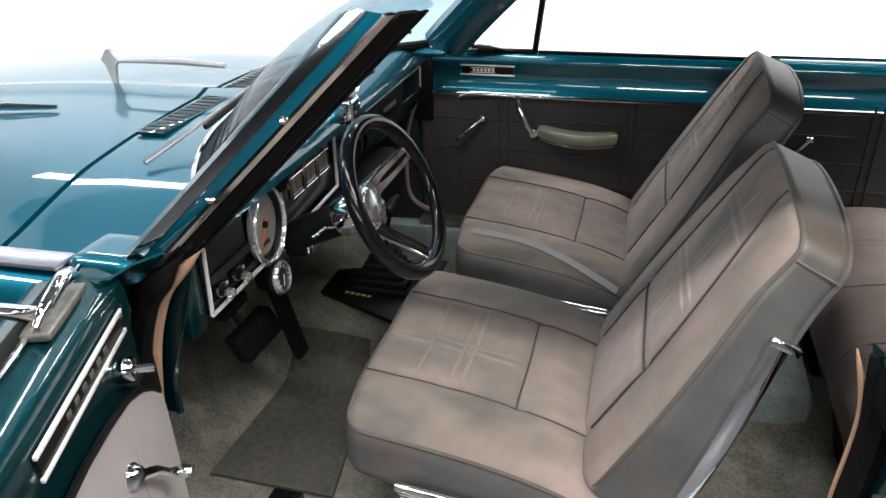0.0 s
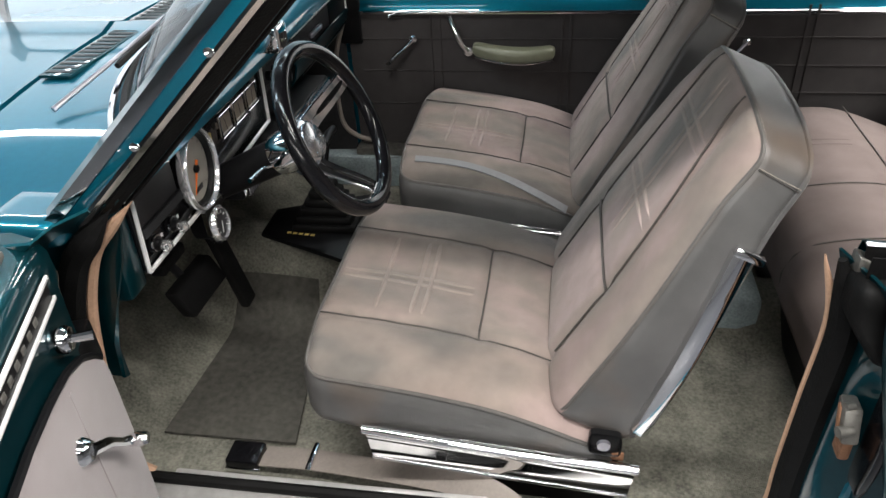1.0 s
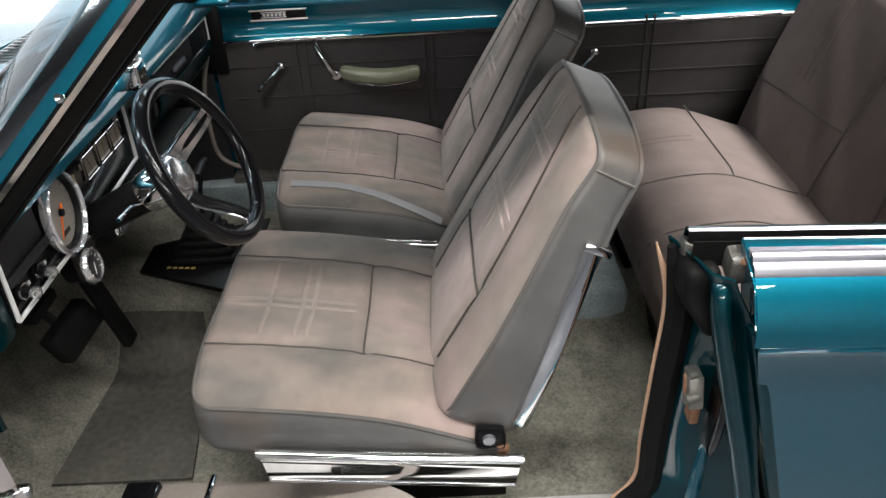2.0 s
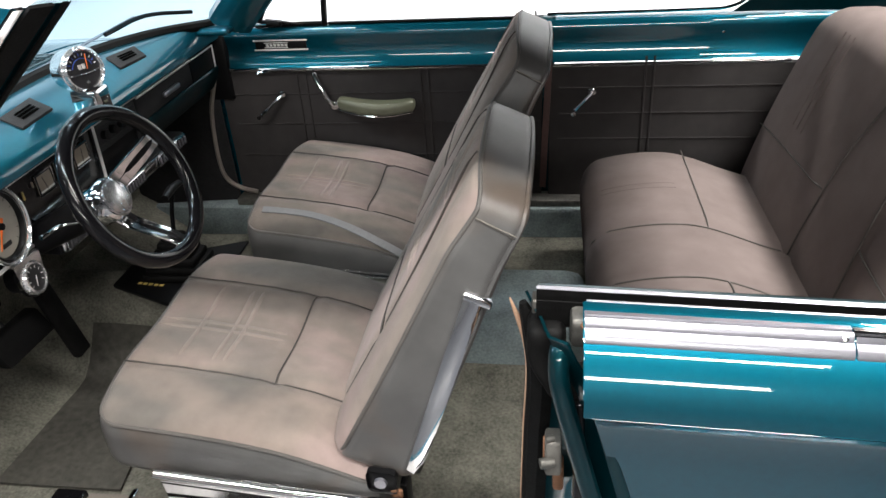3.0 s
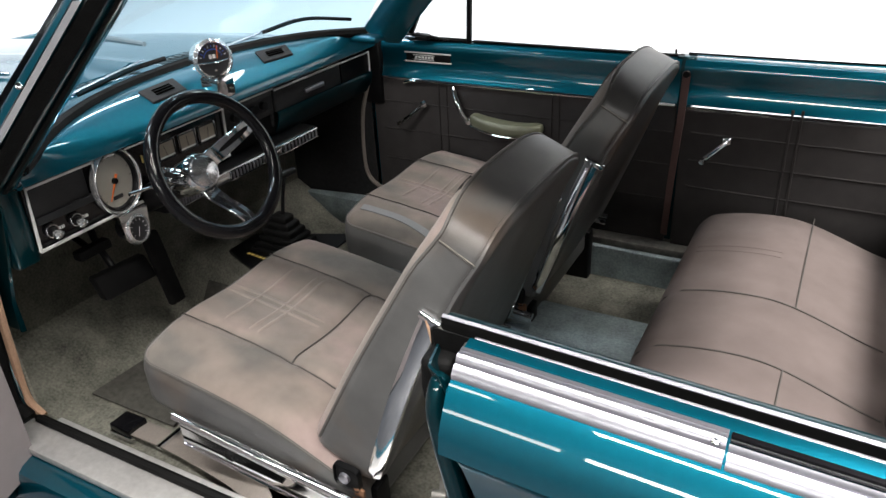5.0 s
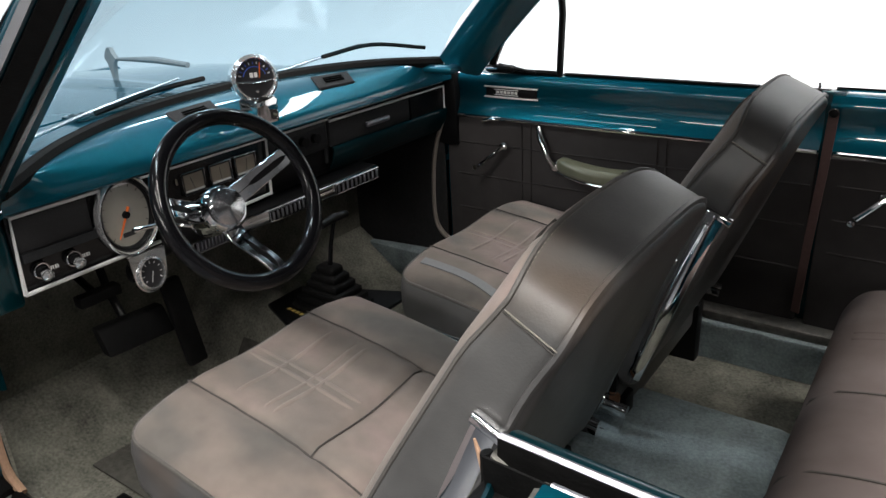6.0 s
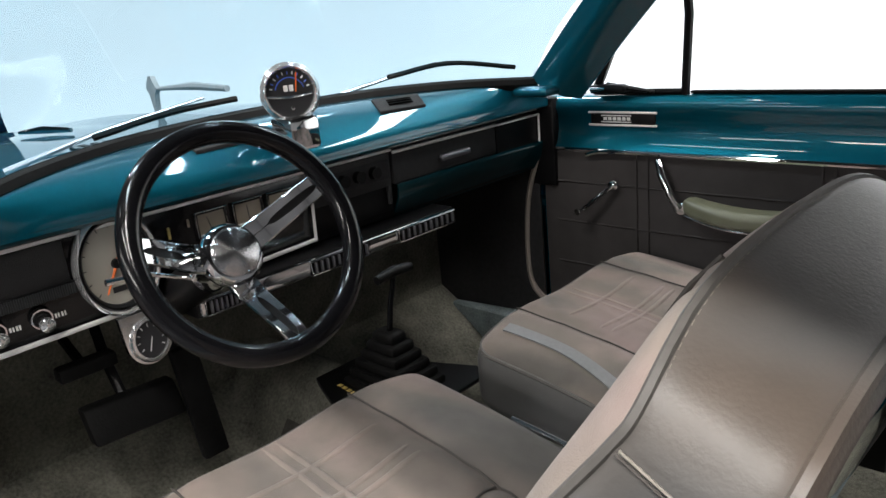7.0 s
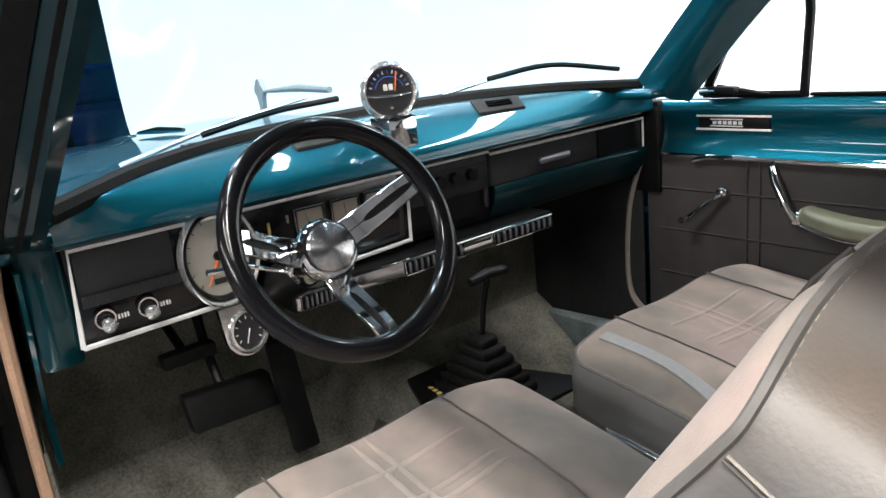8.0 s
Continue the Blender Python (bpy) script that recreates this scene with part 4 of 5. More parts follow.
# painted top from the lip to the windshield
rows = []
for j in range(41):
    u = j / 40
    s = -0.25 + 1.21 * u
    lip = D(s, 0.03, 0.897)
    wsp = WS[j] + Vector((0.02, 0, -0.004))
    r = [D(s, 0.008, 0.875), D(s, 0.020, 0.878), D(s, 0.031, 0.887), lip + Vector((0, 0, 0.003))]
    for k in range(1, 13):
        t = k / 12
        p = lip.lerp(wsp, t)
        p.z += 0.045 * math.sin(math.pi * min(1, t * 0.9)) ** 0.8 * (1 - t * 0.5) * (0.55 + 0.45 * math.sin(math.pi * u))
        r.append(p)
    rows.append(r)
TOPROWS = rows
part("dash_top", slab(rows, Vector((0, 0, -0.006))), PAINT, dash)
part("lip_underside", dbox(-0.25, 0.955, -0.03, 0.011, 0.867, 0.880, 0.003), BLACK_GLOSS, dash)
part("dash_body", dbox(-0.26, 0.955, -0.10, -0.012, 0.70, 0.875, 0.006), BLACK, dash)
# instrument panel with chrome surround
panel = part("instrument_panel", dbox(-0.238, 0.366, -0.014, -0.002, 0.698, 0.872, 0.002), BLACK_GLOSS, dash, "black instrument panel")
edge = [D(-0.240, 0.004, 0.700), D(-0.230, 0.006, 0.864), D(0.368, 0.006, 0.866), D(0.362, 0.006, 0.716), D(0.10, 0.008, 0.705)]
part("panel_trim", tube(bmesh.new(), edge + [edge[0]], 0.0042, 6), TRIM, panel, "bright chrome edging")
# recessed shelf with ribs
part("recess", dbox(-0.226, -0.070, -0.006, 0.0015, 0.768, 0.858, 0.003), CRACKLE, panel)
part("rib_ledge", dbox(-0.228, -0.066, -0.002, 0.006, 0.764, 0.786, 0.002), BLACK, panel)
for k in range(44):
    s = -0.226 + k * 0.0036
    part("rib", dbox(s, s + 0.0018, 0.006, 0.009, 0.766, 0.784), VENTGREY, panel)
# speedometer
SPD = D(0.0, 0.006, 0.794)


def dial_ring(bm, c, r0, r1, depth, ry=1.27):
    lathe(bm, [(r0, 0.0), (r0, depth), ((r0 + r1) / 2, depth + 0.005), (r1, depth), (r1, 0.0)], aim(c, DN), 48, ry)


spd = part("speedometer", lathe(bmesh.new(), [(0.0001, 0.0), (0.056, 0.0), (0.056, 0.004), (0.0001, 0.004)], aim(SPD - DN * 0.004, DN), 48, 1.27), DIAL, dash, "silver-faced round speedometer")
bm = bmesh.new()
dial_ring(bm, SPD, 0.0575, 0.0635, 0.014)
part("bezel", bm, SATIN, spd, "chrome bezel")
bm = bmesh.new()
dial_ring(bm, SPD, 0.0505, 0.0572, 0.006)
part("inner_bezel", bm, BLACK, spd)


def on_dial(a, r, out=0.001, c=SPD, ry=1.27):
    return c + DS * (math.cos(a) * r) + Vector((0, 0, 1)) * (math.sin(a) * r * ry) + DN * out


for k in range(13):
    a = radians(225 - 22.5 * k)
    part("tick", tube(bmesh.new(), [on_dial(a, 0.044), on_dial(a, 0.0495)], 0.0007, 4), DIAL_DARK, spd)
part("needle", tube(bmesh.new(), [on_dial(radians(236), 0.041, 0.004), on_dial(radians(56), 0.014, 0.004)], [0.0012, 0.0030], 6), ORANGE, spd)
part("needle_hub", lathe(bmesh.new(), [(0.0001, 0), (0.008, 0), (0.007, 0.005), (0.0001, 0.006)], aim(SPD + DN * 0.002, DN), 16), BLACK, spd)
part("odometer", box(bmesh.new(), -0.013, 0.013, 0.0, 0.0015, -0.0045, 0.0045, 0, lambda a, b, c: SPD + DS * a + DN * b + Vector((0.0, 0, c - 0.04))), DIAL_DARK, spd)
# three rectangular gauges
for k, s in enumerate((0.147, 0.216, 0.282)):
    g = part("gauge", dbox(s, s + 0.052, -0.002, 0.0015, 0.788, 0.838, 0.001), GAUGE, dash, "small cream-faced rectangular gauge")
    bm = tube(bmesh.new(), [D(s - 0.002, 0.003, 0.786), D(s - 0.002, 0.003, 0.840), D(s + 0.054, 0.003, 0.840), D(s + 0.054, 0.003, 0.786)], 0.0016, 6, closed=True)
    part("bezel", bm, CHROME, g)
    bm = tube(bmesh.new(), [D(s + 0.001, 0.002, 0.7895), D(s + 0.001, 0.002, 0.837), D(s + 0.051, 0.002, 0.837), D(s + 0.051, 0.002, 0.7895)], 0.0022, 6, closed=True)
    part("inner_frame", bm, BLACK, g)
    part("needle", tube(bmesh.new(), [D(s + 0.026, 0.003, 0.795), D(s + 0.018 + 0.006 * k, 0.003, 0.829)], 0.0007, 5), DIAL_DARK, g)
    part("mask", dbox(s + 0.002, s + 0.050, 0.0012, 0.0025, 0.789, 0.796), WHITE, g)
part("turn_lamp", dbox(0.094, 0.099, 0.0, 0.004, 0.805, 0.828, 0.002), YELLOW, dash)
part("turn_lamp", dbox(0.130, 0.134, 0.0, 0.004, 0.818, 0.833, 0.0015), GAUGE, dash)
# clear switch knobs with bars for their lettering
for s in (-0.198, -0.129):
    kn = part("switch_knob", lathe(bmesh.new(), [(0.0001, 0), (0.015, 0), (0.015, 0.008), (0.0085, 0.010), (0.0085, 0.018), (0.0001, 0.018)], aim(D(s, 0.0, 0.740), DN), 20), BLACK, dash)
    part("knob_cap", lathe(bmesh.new(), [(0.0001, 0), (0.0085, 0.0), (0.0105, 0.006), (0.0105, 0.012), (0.006, 0.016), (0.0001, 0.017)], aim(D(s, 0.018, 0.736), DN + Vector((0, 0, -0.15))), 12), CRYSTAL, kn, "clear faceted knob")
    part("knob_rim", lathe(bmesh.new(), [(0.0125, 0), (0.0155, 0.0), (0.0150, 0.004), (0.0125, 0.004)], aim(D(s, 0.006, 0.740), DN), 20), CHROME, kn)
    for i, w in enumerate((0.004, 0.003, 0.004, 0.003)):
        part("letter_bar", dbox(s + 0.022 + i * 0.005, s + 0.022 + i * 0.005 + w * 0.8, -0.001, 0.0004, 0.731, 0.739), WHITE, dash)
# heater and radio panel
hp = part("control_panel", dbox(0.370, 0.548, -0.010, 0.002, 0.780, 0.866, 0.002), CRACKLE, dash, "black control panel")
part("panel_trim", tube(bmesh.new(), [D(0.371, 0.007, 0.865), D(0.548, 0.007, 0.865)], 0.0036, 6), TRIM, hp)
part("face_plate", dbox(0.376, 0.542, 0.001, 0.004, 0.800, 0.845, 0.001), VENTGREY, hp)
for s in (0.40, 0.435, 0.47, 0.506):
    part("switch_knob", lathe(bmesh.new(), [(0.0001, 0), (0.0125, 0), (0.012, 0.012), (0.0001, 0.013)], aim(D(s, 0.004, 0.822), DN), 18), BLACK, hp)
part("radio_slot", dbox(0.372, 0.552, -0.10, -0.008, 0.718, 0.798, 0.003), BLACK, dash)
part("radio_edge", dbox(0.540, 0.548, -0.01, 0.0, 0.735, 0.79, 0.002), VENTGREY, dash)
# glove box door and end panel
gd = part("glove_door", dbox(0.552, 0.824, -0.014, 0.006, 0.780, 0.860, 0.006), VENTGREY, dash, "dark grey glove box door")
part("panel_trim", tube(bmesh.new(), [D(0.552, 0.008, 0.858), D(0.824, 0.008, 0.857)], 0.0036, 6), TRIM, gd)
part("dash_end", dbox(-0.305, -0.236, -0.04, -0.004, 0.67, 0.895, 0.012), PAINT_SHADED, dash, "teal painted dash end")
part("dash_corner", box(bmesh.new(), -0.66, -0.550, 0.694, 0.745, 0.66, 0.882, 0.008), BLACK, dash)
part("glove_handle", dbox(0.664, 0.742, 0.006, 0.018, 0.805, 0.822, 0.005), ALU, gd, "brushed aluminium pull")
ep = part("end_panel", dbox(0.828, 0.950, -0.014, 0.004, 0.776, 0.858, 0.003), BLACK, dash)
part("panel_trim", tube(bmesh.new(), [D(0.828, 0.008, 0.856), D(0.951, 0.008, 0.856), D(0.951, 0.007, 0.778)], 0.0030, 6), TRIM, ep)
rows = [[D(s, 0.004, 0.779), D(s, 0.006, 0.77), D(s, 0.0, 0.74), D(s, -0.02, 0.700), D(s, -0.06, 0.690)] for s in [0.556 + 0.41 * k / 8 for k in range(9)]]
part("lower_panel", slab(rows, 0.004), PAINT_SHADED, dash, "teal painted lower panel")
part("under_dash", dbox(-0.26, 0.955, -0.30, -0.10, 0.67, 0.78, 0.02), BLACK, dash)
part("firewall", dbox(-0.34, 0.98, -0.42, -0.36, 0.08, 0.86, 0.02), CARPET, car, "carpeted firewall")

# defroster vents on the painted top
for s in (0.175, 0.535):
    def dv(a, b, c, s=s):
        j = (s + a + 0.25) / 1.21 * 40
        i = int(j)
        k = 3 + (b + 0.0) * 12
        q = int(k)
        p00, p01 = Vector(TOPROWS[i][q]), Vector(TOPROWS[i][q + 1])
        p10, p11 = Vector(TOPROWS[i + 1][q]), Vector(TOPROWS[i + 1][q + 1])
        p = p00.lerp(p01, k - q).lerp(p10.lerp(p11, k - q), j - i)
        return p + Vector((0, 0, c))
    v = part("defroster_vent", box(bmesh.new(), 0.0, 0.105, 0.25, 0.55, 0.001, 0.007, 0.002, dv), VENTGREY, dash, "dark grey plastic defroster vent")
    for k in range(3):
        part("vent_slot", box(bmesh.new(), 0.025, 0.08, 0.32 + k * 0.05, 0.35 + k * 0.05, 0.0072, 0.0080, 0, dv), SLOT_SHADE, v)

# chrome air-conditioning strip under the dash
def hv(a, b, c):
    return Vector((-0.552 + b, -0.294 + 1.098 * (a - 0.1), 0.686 + 0.8 * c))


ac = thing("under_dash_vent", hv(0.38, 0, 0), "chrome under-dash air vent strip with black louvres", "air vent")
part("vent_body", box(bmesh.new(), 0.095, 0.655, -0.10, 0.0, -0.022, 0.024, 0.006, hv), BLACK, ac)
part("vent_face", box(bmesh.new(), 0.100, 0.652, -0.002, 0.006, -0.018, 0.020, 0.004, hv), CHROME, ac)
for a0, a1 in ((0.106, 0.196), (0.298, 0.424), (0.497, 0.646)):
    v = part("louvre_panel", box(bmesh.new(), a0, a1, 0.004, 0.009, -0.014, 0.016, 0.003, hv), BLACK, ac)
    part("louvre_rim", tube(bmesh.new(), [hv(a0, 0.01, -0.015), hv(a0, 0.01, 0.017), hv(a1, 0.01, 0.017), hv(a1, 0.01, -0.015)], 0.0018, 5, closed=True), CHROME, v)
    n = 10
    for k in range(n):
        a = a0 + 0.008 + (a1 - a0 - 0.016) * k / (n - 1)
        part("louvre", box(bmesh.new(), a - 0.0016, a + 0.0016, 0.008, 0.014, -0.011, 0.013, 0.0005, hv), ALU, v)

# auxiliary gauge hanging below the panel
gc = Vector((-0.575, -0.372, 0.660))
ag = thing("auxiliary_gauge", gc, "round black gauge in a chrome under-dash bracket", "gauge")
GN = (DN + Vector((0, 0, 0.12))).normalized()
part("case", lathe(bmesh.new(), [(0.0001, -0.05), (0.026, -0.05), (0.030, 0.0), (0.0001, 0.0)], aim(gc, GN), 28, 1.15), BLACK, ag)
part("bezel", lathe(bmesh.new(), [(0.0255, 0.0), (0.0265, 0.007), (0.030, 0.006), (0.033, 0.0), (0.030, -0.006)], aim(gc, GN), 32, 1.15), SATIN, ag)
part("dial", lathe(bmesh.new(), [(0.0001, 0.001), (0.0255, 0.001), (0.0255, 0.002), (0.0001, 0.002)], aim(gc, GN), 28, 1.15), DIAL_DARK, ag)
bm = bmesh.new()
arc = [gc + DS * (0.037 * math.cos(radians(a))) + Vector((0, 0, 0.042 * math.sin(radians(a)))) - DN * 0.012 for a in range(180, 361, 15)]
arc += [gc + DS * 0.041 + Vector((0, 0, 0.046)) - DN * 0.012, gc - DS * 0.041 + Vector((0, 0, 0.046)) - DN * 0.012]
f = bm.faces.new([bm.verts.new(p) for p in arc])
g = bmesh.ops.extrude_face_region(bm, geom=[f])
bmesh.ops.translate(bm, verts=[v for v in g["geom"] if isinstance(v, bmesh.types.BMVert)], vec=DN * 0.010)
part("bracket", bm, CHROME, ag, "chrome mounting bracket", 30)
gm = aim(gc, GN)
for k in range(9):
    a = radians(215 - 31 * k)
    part("tick", tube(bmesh.new(), [gm @ Vector((math.cos(a) * 0.018, math.sin(a) * 0.0205, 0.0028)), gm @ Vector((math.cos(a) * 0.0225, math.sin(a) * 0.0258, 0.0028))], 0.0008, 4), WHITE, ag)
part("needle", tube(bmesh.new(), [gm @ Vector((0.002, 0.004, 0.004)), gm @ Vector((-0.006, -0.018, 0.004))], 0.0009, 5), WHITE, ag)

# tachometer on the dash top
TC = Vector((-0.530, -0.074, 0.999))
TNV = (Vector((1.0, -0.45, 0.12))).normalized()
tm = aim(TC, TNV) @ Matrix.Scale(1.02, 4)
tach = thing("tachometer", TC - Vector((0, 0, 0.06)), "chrome cup tachometer with a black dial, clamped on the dash top", "tachometer")
part("cup", lathe(bmesh.new(), [(0.0001, -0.07), (0.03, -0.068), (0.042, -0.05), (0.045, 0.0), (0.0001, 0.0)], tm, 40), CHROME, tach, "polished chrome cup")
part("bezel", lathe(bmesh.new(), [(0.038, 0.0), (0.039, 0.009), (0.0425, 0.0125), (0.0455, 0.010), (0.0465, 0.005), (0.049, 0.003), (0.048, -0.006)], tm, 40), SATIN, tach)
part("dial", lathe(bmesh.new(), [(0.0001, 0.0015), (0.0395, 0.0015), (0.0395, 0.003), (0.0001, 0.003)], tm, 36), DIAL_DARK, tach)
for k in range(11):
    a = radians(165 - 15 * k)
    part("tick", tube(bmesh.new(), [tm @ Vector((math.cos(a) * 0.029, math.sin(a) * 0.029, 0.0035)), tm @ Vector((math.cos(a) * 0.034, math.sin(a) * 0.034, 0.0035))], 0.0011, 4), WHITE if k % 2 == 0 else BLUE_MARK, tach)
part("dial_arc", tube(bmesh.new(), [tm @ Vector((math.cos(radians(a)) * 0.024, math.sin(radians(a)) * 0.024, 0.0034)) for a in range(15, 170, 10)], 0.0009, 4), BLUE_MARK, tach)
part("dial_chord", tube(bmesh.new(), [tm @ Vector((x * 0.001, -0.004 - 0.003 * (1 - (x / 37) ** 2), 0.004)) for x in range(-37, 38, 6)], 0.0022, 5), CHROME, tach)
part("dial_digit", box(bmesh.new(), -0.010, -0.003, 0.002, 0.012, 0.0032, 0.0038, 0.001, lambda a, b, c: tm @ Vector((a, b, c))), WHITE, tach)
part("dial_digit", box(bmesh.new(), -0.001, 0.006, 0.002, 0.012, 0.0032, 0.0038, 0.001, lambda a, b, c: tm @ Vector((a, b, c))), WHITE, tach)
part("needle", tube(bmesh.new(), [tm @ Vector((0.009, 0.0, 0.005)), tm @ Vector((0.014, 0.031, 0.005))], 0.0012, 5), ORANGE, tach)
part("dial_screw", lathe(bmesh.new(), [(0.0001, 0), (0.004, 0), (0.003, 0.003), (0.0001, 0.0035)], aim(tm @ Vector((0, -0.026, 0.003)), TNV), 12), CHROME, tach)
part("foot", box(bmesh.new(), TC.x - 0.03, TC.x + 0.03, TC.y - 0.03, TC.y + 0.03, TC.z - 0.095, TC.z - 0.038, 0.008), CHROME, tach, "chrome mounting foot")

# ---- steering wheel ----
WC = Vector((-0.333, -0.309, 0.837))
WNV = Vector((math.cos(radians(26)) * math.cos(radians(-2.3)), math.cos(radians(26)) * math.sin(radians(-2.3)), math.sin(radians(26))))
WR = 0.169
wm = aim(WC, WNV)
wheel = thing("steering_wheel", WC, "black glossy rim steering wheel with three slotted chrome spokes", "steering wheel")


def wp(r, a, h=0.0, ry=1.0):
    return wm @ Vector((r * math.cos(a), ry * r * math.sin(a), h))


part("rim", tube(bmesh.new(), [wp(WR - 0.014, 2 * math.pi * k / 72) for k in range(72)], 0.0155, 14, closed=True), BLACK_GLOSS, wheel, "glossy black rim")
HUBH = -0.088
part("hub", lathe(bmesh.new(), [(0.0001, -0.05), (0.040, -0.05), (0.042, -0.02), (0.038, 0.0), (0.044, 0.004), (0.045, 0.022), (0.040, 0.030), (0.034, 0.031), (0.0001, 0.031)], wm @ Matrix.Translation((0, 0, HUBH)), 36), CHROME, wheel, "chrome hub")
hb = part("horn_button", lathe(bmesh.new(), [(0.0001, 0.0385), (0.032, 0.0385), (0.035, 0.036), (0.035, 0.030)], Matrix.Identity(4), 48), SPUN, wheel, "spun aluminium horn button")
hb.matrix_parent_inverse = wheel.matrix_world.inverted()
hb.matrix_basis = wm @ Matrix.Translation((0, 0, HUBH))
for k in range(14):
    a = 2 * math.pi * k / 14
    part("hub_screw", lathe(bmesh.new(), [(0.0001, 0), (0.0035, 0), (0.003, 0.003), (0.0001, 0.0035)], aim(wp(0.0435, a, HUBH + 0.016, 1.0), wp(1, a, 0, 1.0) - WC), 8), CHROME, wheel)
for a0 in (radians(21), radians(169), radians(275)):
    def spoke(u, v, w, a0=a0):
        r = 0.030 + u * (WR - 0.040)
        h = HUBH + 0.010 + (0.0 - HUBH - 0.010) * smooth01(u * 1.02)
        ca, sa = math.cos(a0), math.sin(a0)
        return wm @ Vector((r * ca - v * sa, r * sa + v * ca, h + w))
    bm = bmesh.new()
    def half(k):
        return (0.022 - 0.006 * k / 20, 0.0006 + 0.0055 * max(0.0, math.sin(math.pi * min(1.0, max(0.0, (k - 6) / 11)))) ** 0.35)
    for sg in (-1, 1):
        sheet(bm, [[spoke(k / 20, sg * (half(k)[1]), 0.002), spoke(k / 20, sg * half(k)[0] * 0.9, 0.002), spoke(k / 20, sg * half(k)[0], -0.001)] for k in range(19)])
    g = bmesh.ops.extrude_face_region(bm, geom=bm.faces[:])
    bmesh.ops.translate(bm, verts=[v for v in g["geom"] if isinstance(v, bmesh.types.BMVert)], vec=WNV * -0.003)
    sp = part("spoke", bm, CHROME, wheel, "slotted chrome spoke")
    part("spoke_slot", slab([[spoke(k / 20, -0.007, -0.003), spoke(k / 20, 0.007, -0.003)] for k in range(5, 18)], 0.001), BLACK, sp)
    part("spoke_end", slab([[spoke(k / 20, -0.0185, 0.003), spoke(k / 20, 0.0185, 0.003)] for k in range(17, 22)], 0.006), BLACK, sp)
part("column", tube(bmesh.new(), [wm @ Vector((0, 0, HUBH - 0.03)), wm @ Vector((0, 0, HUBH - 0.12)), wm @ Vector((0, 0, -0.45))], [0.036, 0.034, 0.030], 20), BLACK, wheel, "black steering column")
part("turn_lever", tube(bmesh.new(), [wm @ Vector((-0.02, -0.01, HUBH - 0.06)), Vector((-0.450, -0.405, 0.800)), Vector((-0.450, -0.462, 0.806))], [0.003, 0.003, 0.0045], 8), CHROME, wheel, "thin chrome turn signal lever")

# ---- right side door and quarter, seen from inside ----
section(0.975, 1.0, 0.92, -0.010, 0.028, 0.022)


def door_panel(name, x0, x1, label, strip_z=0.800):
    ob = thing(name, ((x0 + x1) / 2, 0.70, 0.25), label, "car door" if "door" in name else "trim panel")
    bm = soft(x0, x1, 0.675, 0.70, 0.25, strip_z - 0.006, 0.008, 10)
    pnl = part("panel", bm, CLOTH_DOOR_DIM, ob, "velour trim panel with pressed pleats, darkened for shade")
    return ob, pnl


def band(x0, x1, prof, n=8):
    return slab([[(x0 + (x1 - x0) * k / n, y, z) for y, z in prof] for k in range(n + 1)], 0.004)


BAND = [(0.672, 0.804), (0.682, 0.820), (0.690, 0.855), (0.688, 0.885), (0.680, 0.905), (0.682, 0.922), (0.692, 0.936), (0.712, 0.940), (0.73, 0.938)]
door_r, pr = door_panel("passenger_door", -0.60, 0.468, "closed passenger door with shade-darkened velour panel and teal painted top")
part("painted_band", band(-0.575, 0.468, BAND, 10), PAINT, door_r, "teal painted upper band")
part("chrome_strip", tube(bmesh.new(), [(-0.46, 0.664, 0.788), (-0.43, 0.665, 0.797), (-0.38, 0.665, 0.800), (0.0, 0.666, 0.800), (0.465, 0.668, 0.800)], 0.0055, 6), CHROME, door_r)
for x in (-0.30, 0.08, 0.105, -0.33):
    part("pleat", tube(bmesh.new(), [(x, 0.6745, 0.28), (x, 0.6735, 0.55), (x, 0.6745, 0.805)], 0.004, 5), CLOTH_DOOR_DIM, pr)
for z in (0.71, 0.60, 0.48):
    part("pleat", tube(bmesh.new(), [(-0.56, 0.6745, z), (0.0, 0.674, z), (0.46, 0.6745, z)], 0.003, 5), CLOTH_DOOR_DIM, pr)
# badge plate
bd = part("badge_plate", box(bmesh.new(), -0.455, -0.285, 0.683, 0.689, 0.862, 0.898, 0.002), BLACK, door_r, "black badge plate with chrome bars")
for z in (0.864, 0.896):
    part("badge_bar", box(bmesh.new(), -0.46, -0.28, 0.680, 0.686, z - 0.0025, z + 0.0025, 0.001), TRIM, bd)
for z in (0.872, 0.888):
    part("badge_bar", box(bmesh.new(), -0.425, -0.345, 0.681, 0.6845, z - 0.0012, z + 0.0012), TRIM, bd)
for k in range(6):
    part("letter_bar", box(bmesh.new(), -0.418 + k * 0.0125, -0.410 + k * 0.0125, 0.6805, 0.6845, 0.876, 0.884), TRIM, bd)


def crank(parent, pivot, tip, side=-1):
    """A window crank: boss, arm and knob."""
    pv, tp = Vector(pivot), Vector(tip)
    out = Vector((0, side, 0))
    c = part("crank", lathe(bmesh.new(), [(0.0001, 0), (0.016, 0), (0.015, 0.010), (0.009, 0.016), (0.0001, 0.017)], aim(pv, out), 18), CHROME, parent, "chrome window crank")
    part("crank_arm", tube(bmesh.new(), [pv + out * 0.012, pv.lerp(tp, 0.5) + out * 0.018, tp + out * 0.016], [0.007, 0.006, 0.007], 8), CHROME, c)
    part("crank_knob", lathe(bmesh.new(), [(0.0001, 0), (0.008, 0.0), (0.010, 0.012), (0.008, 0.024), (0.0001, 0.025)], aim(tp + out * 0.012, out), 14), CHROME, c)
    return c


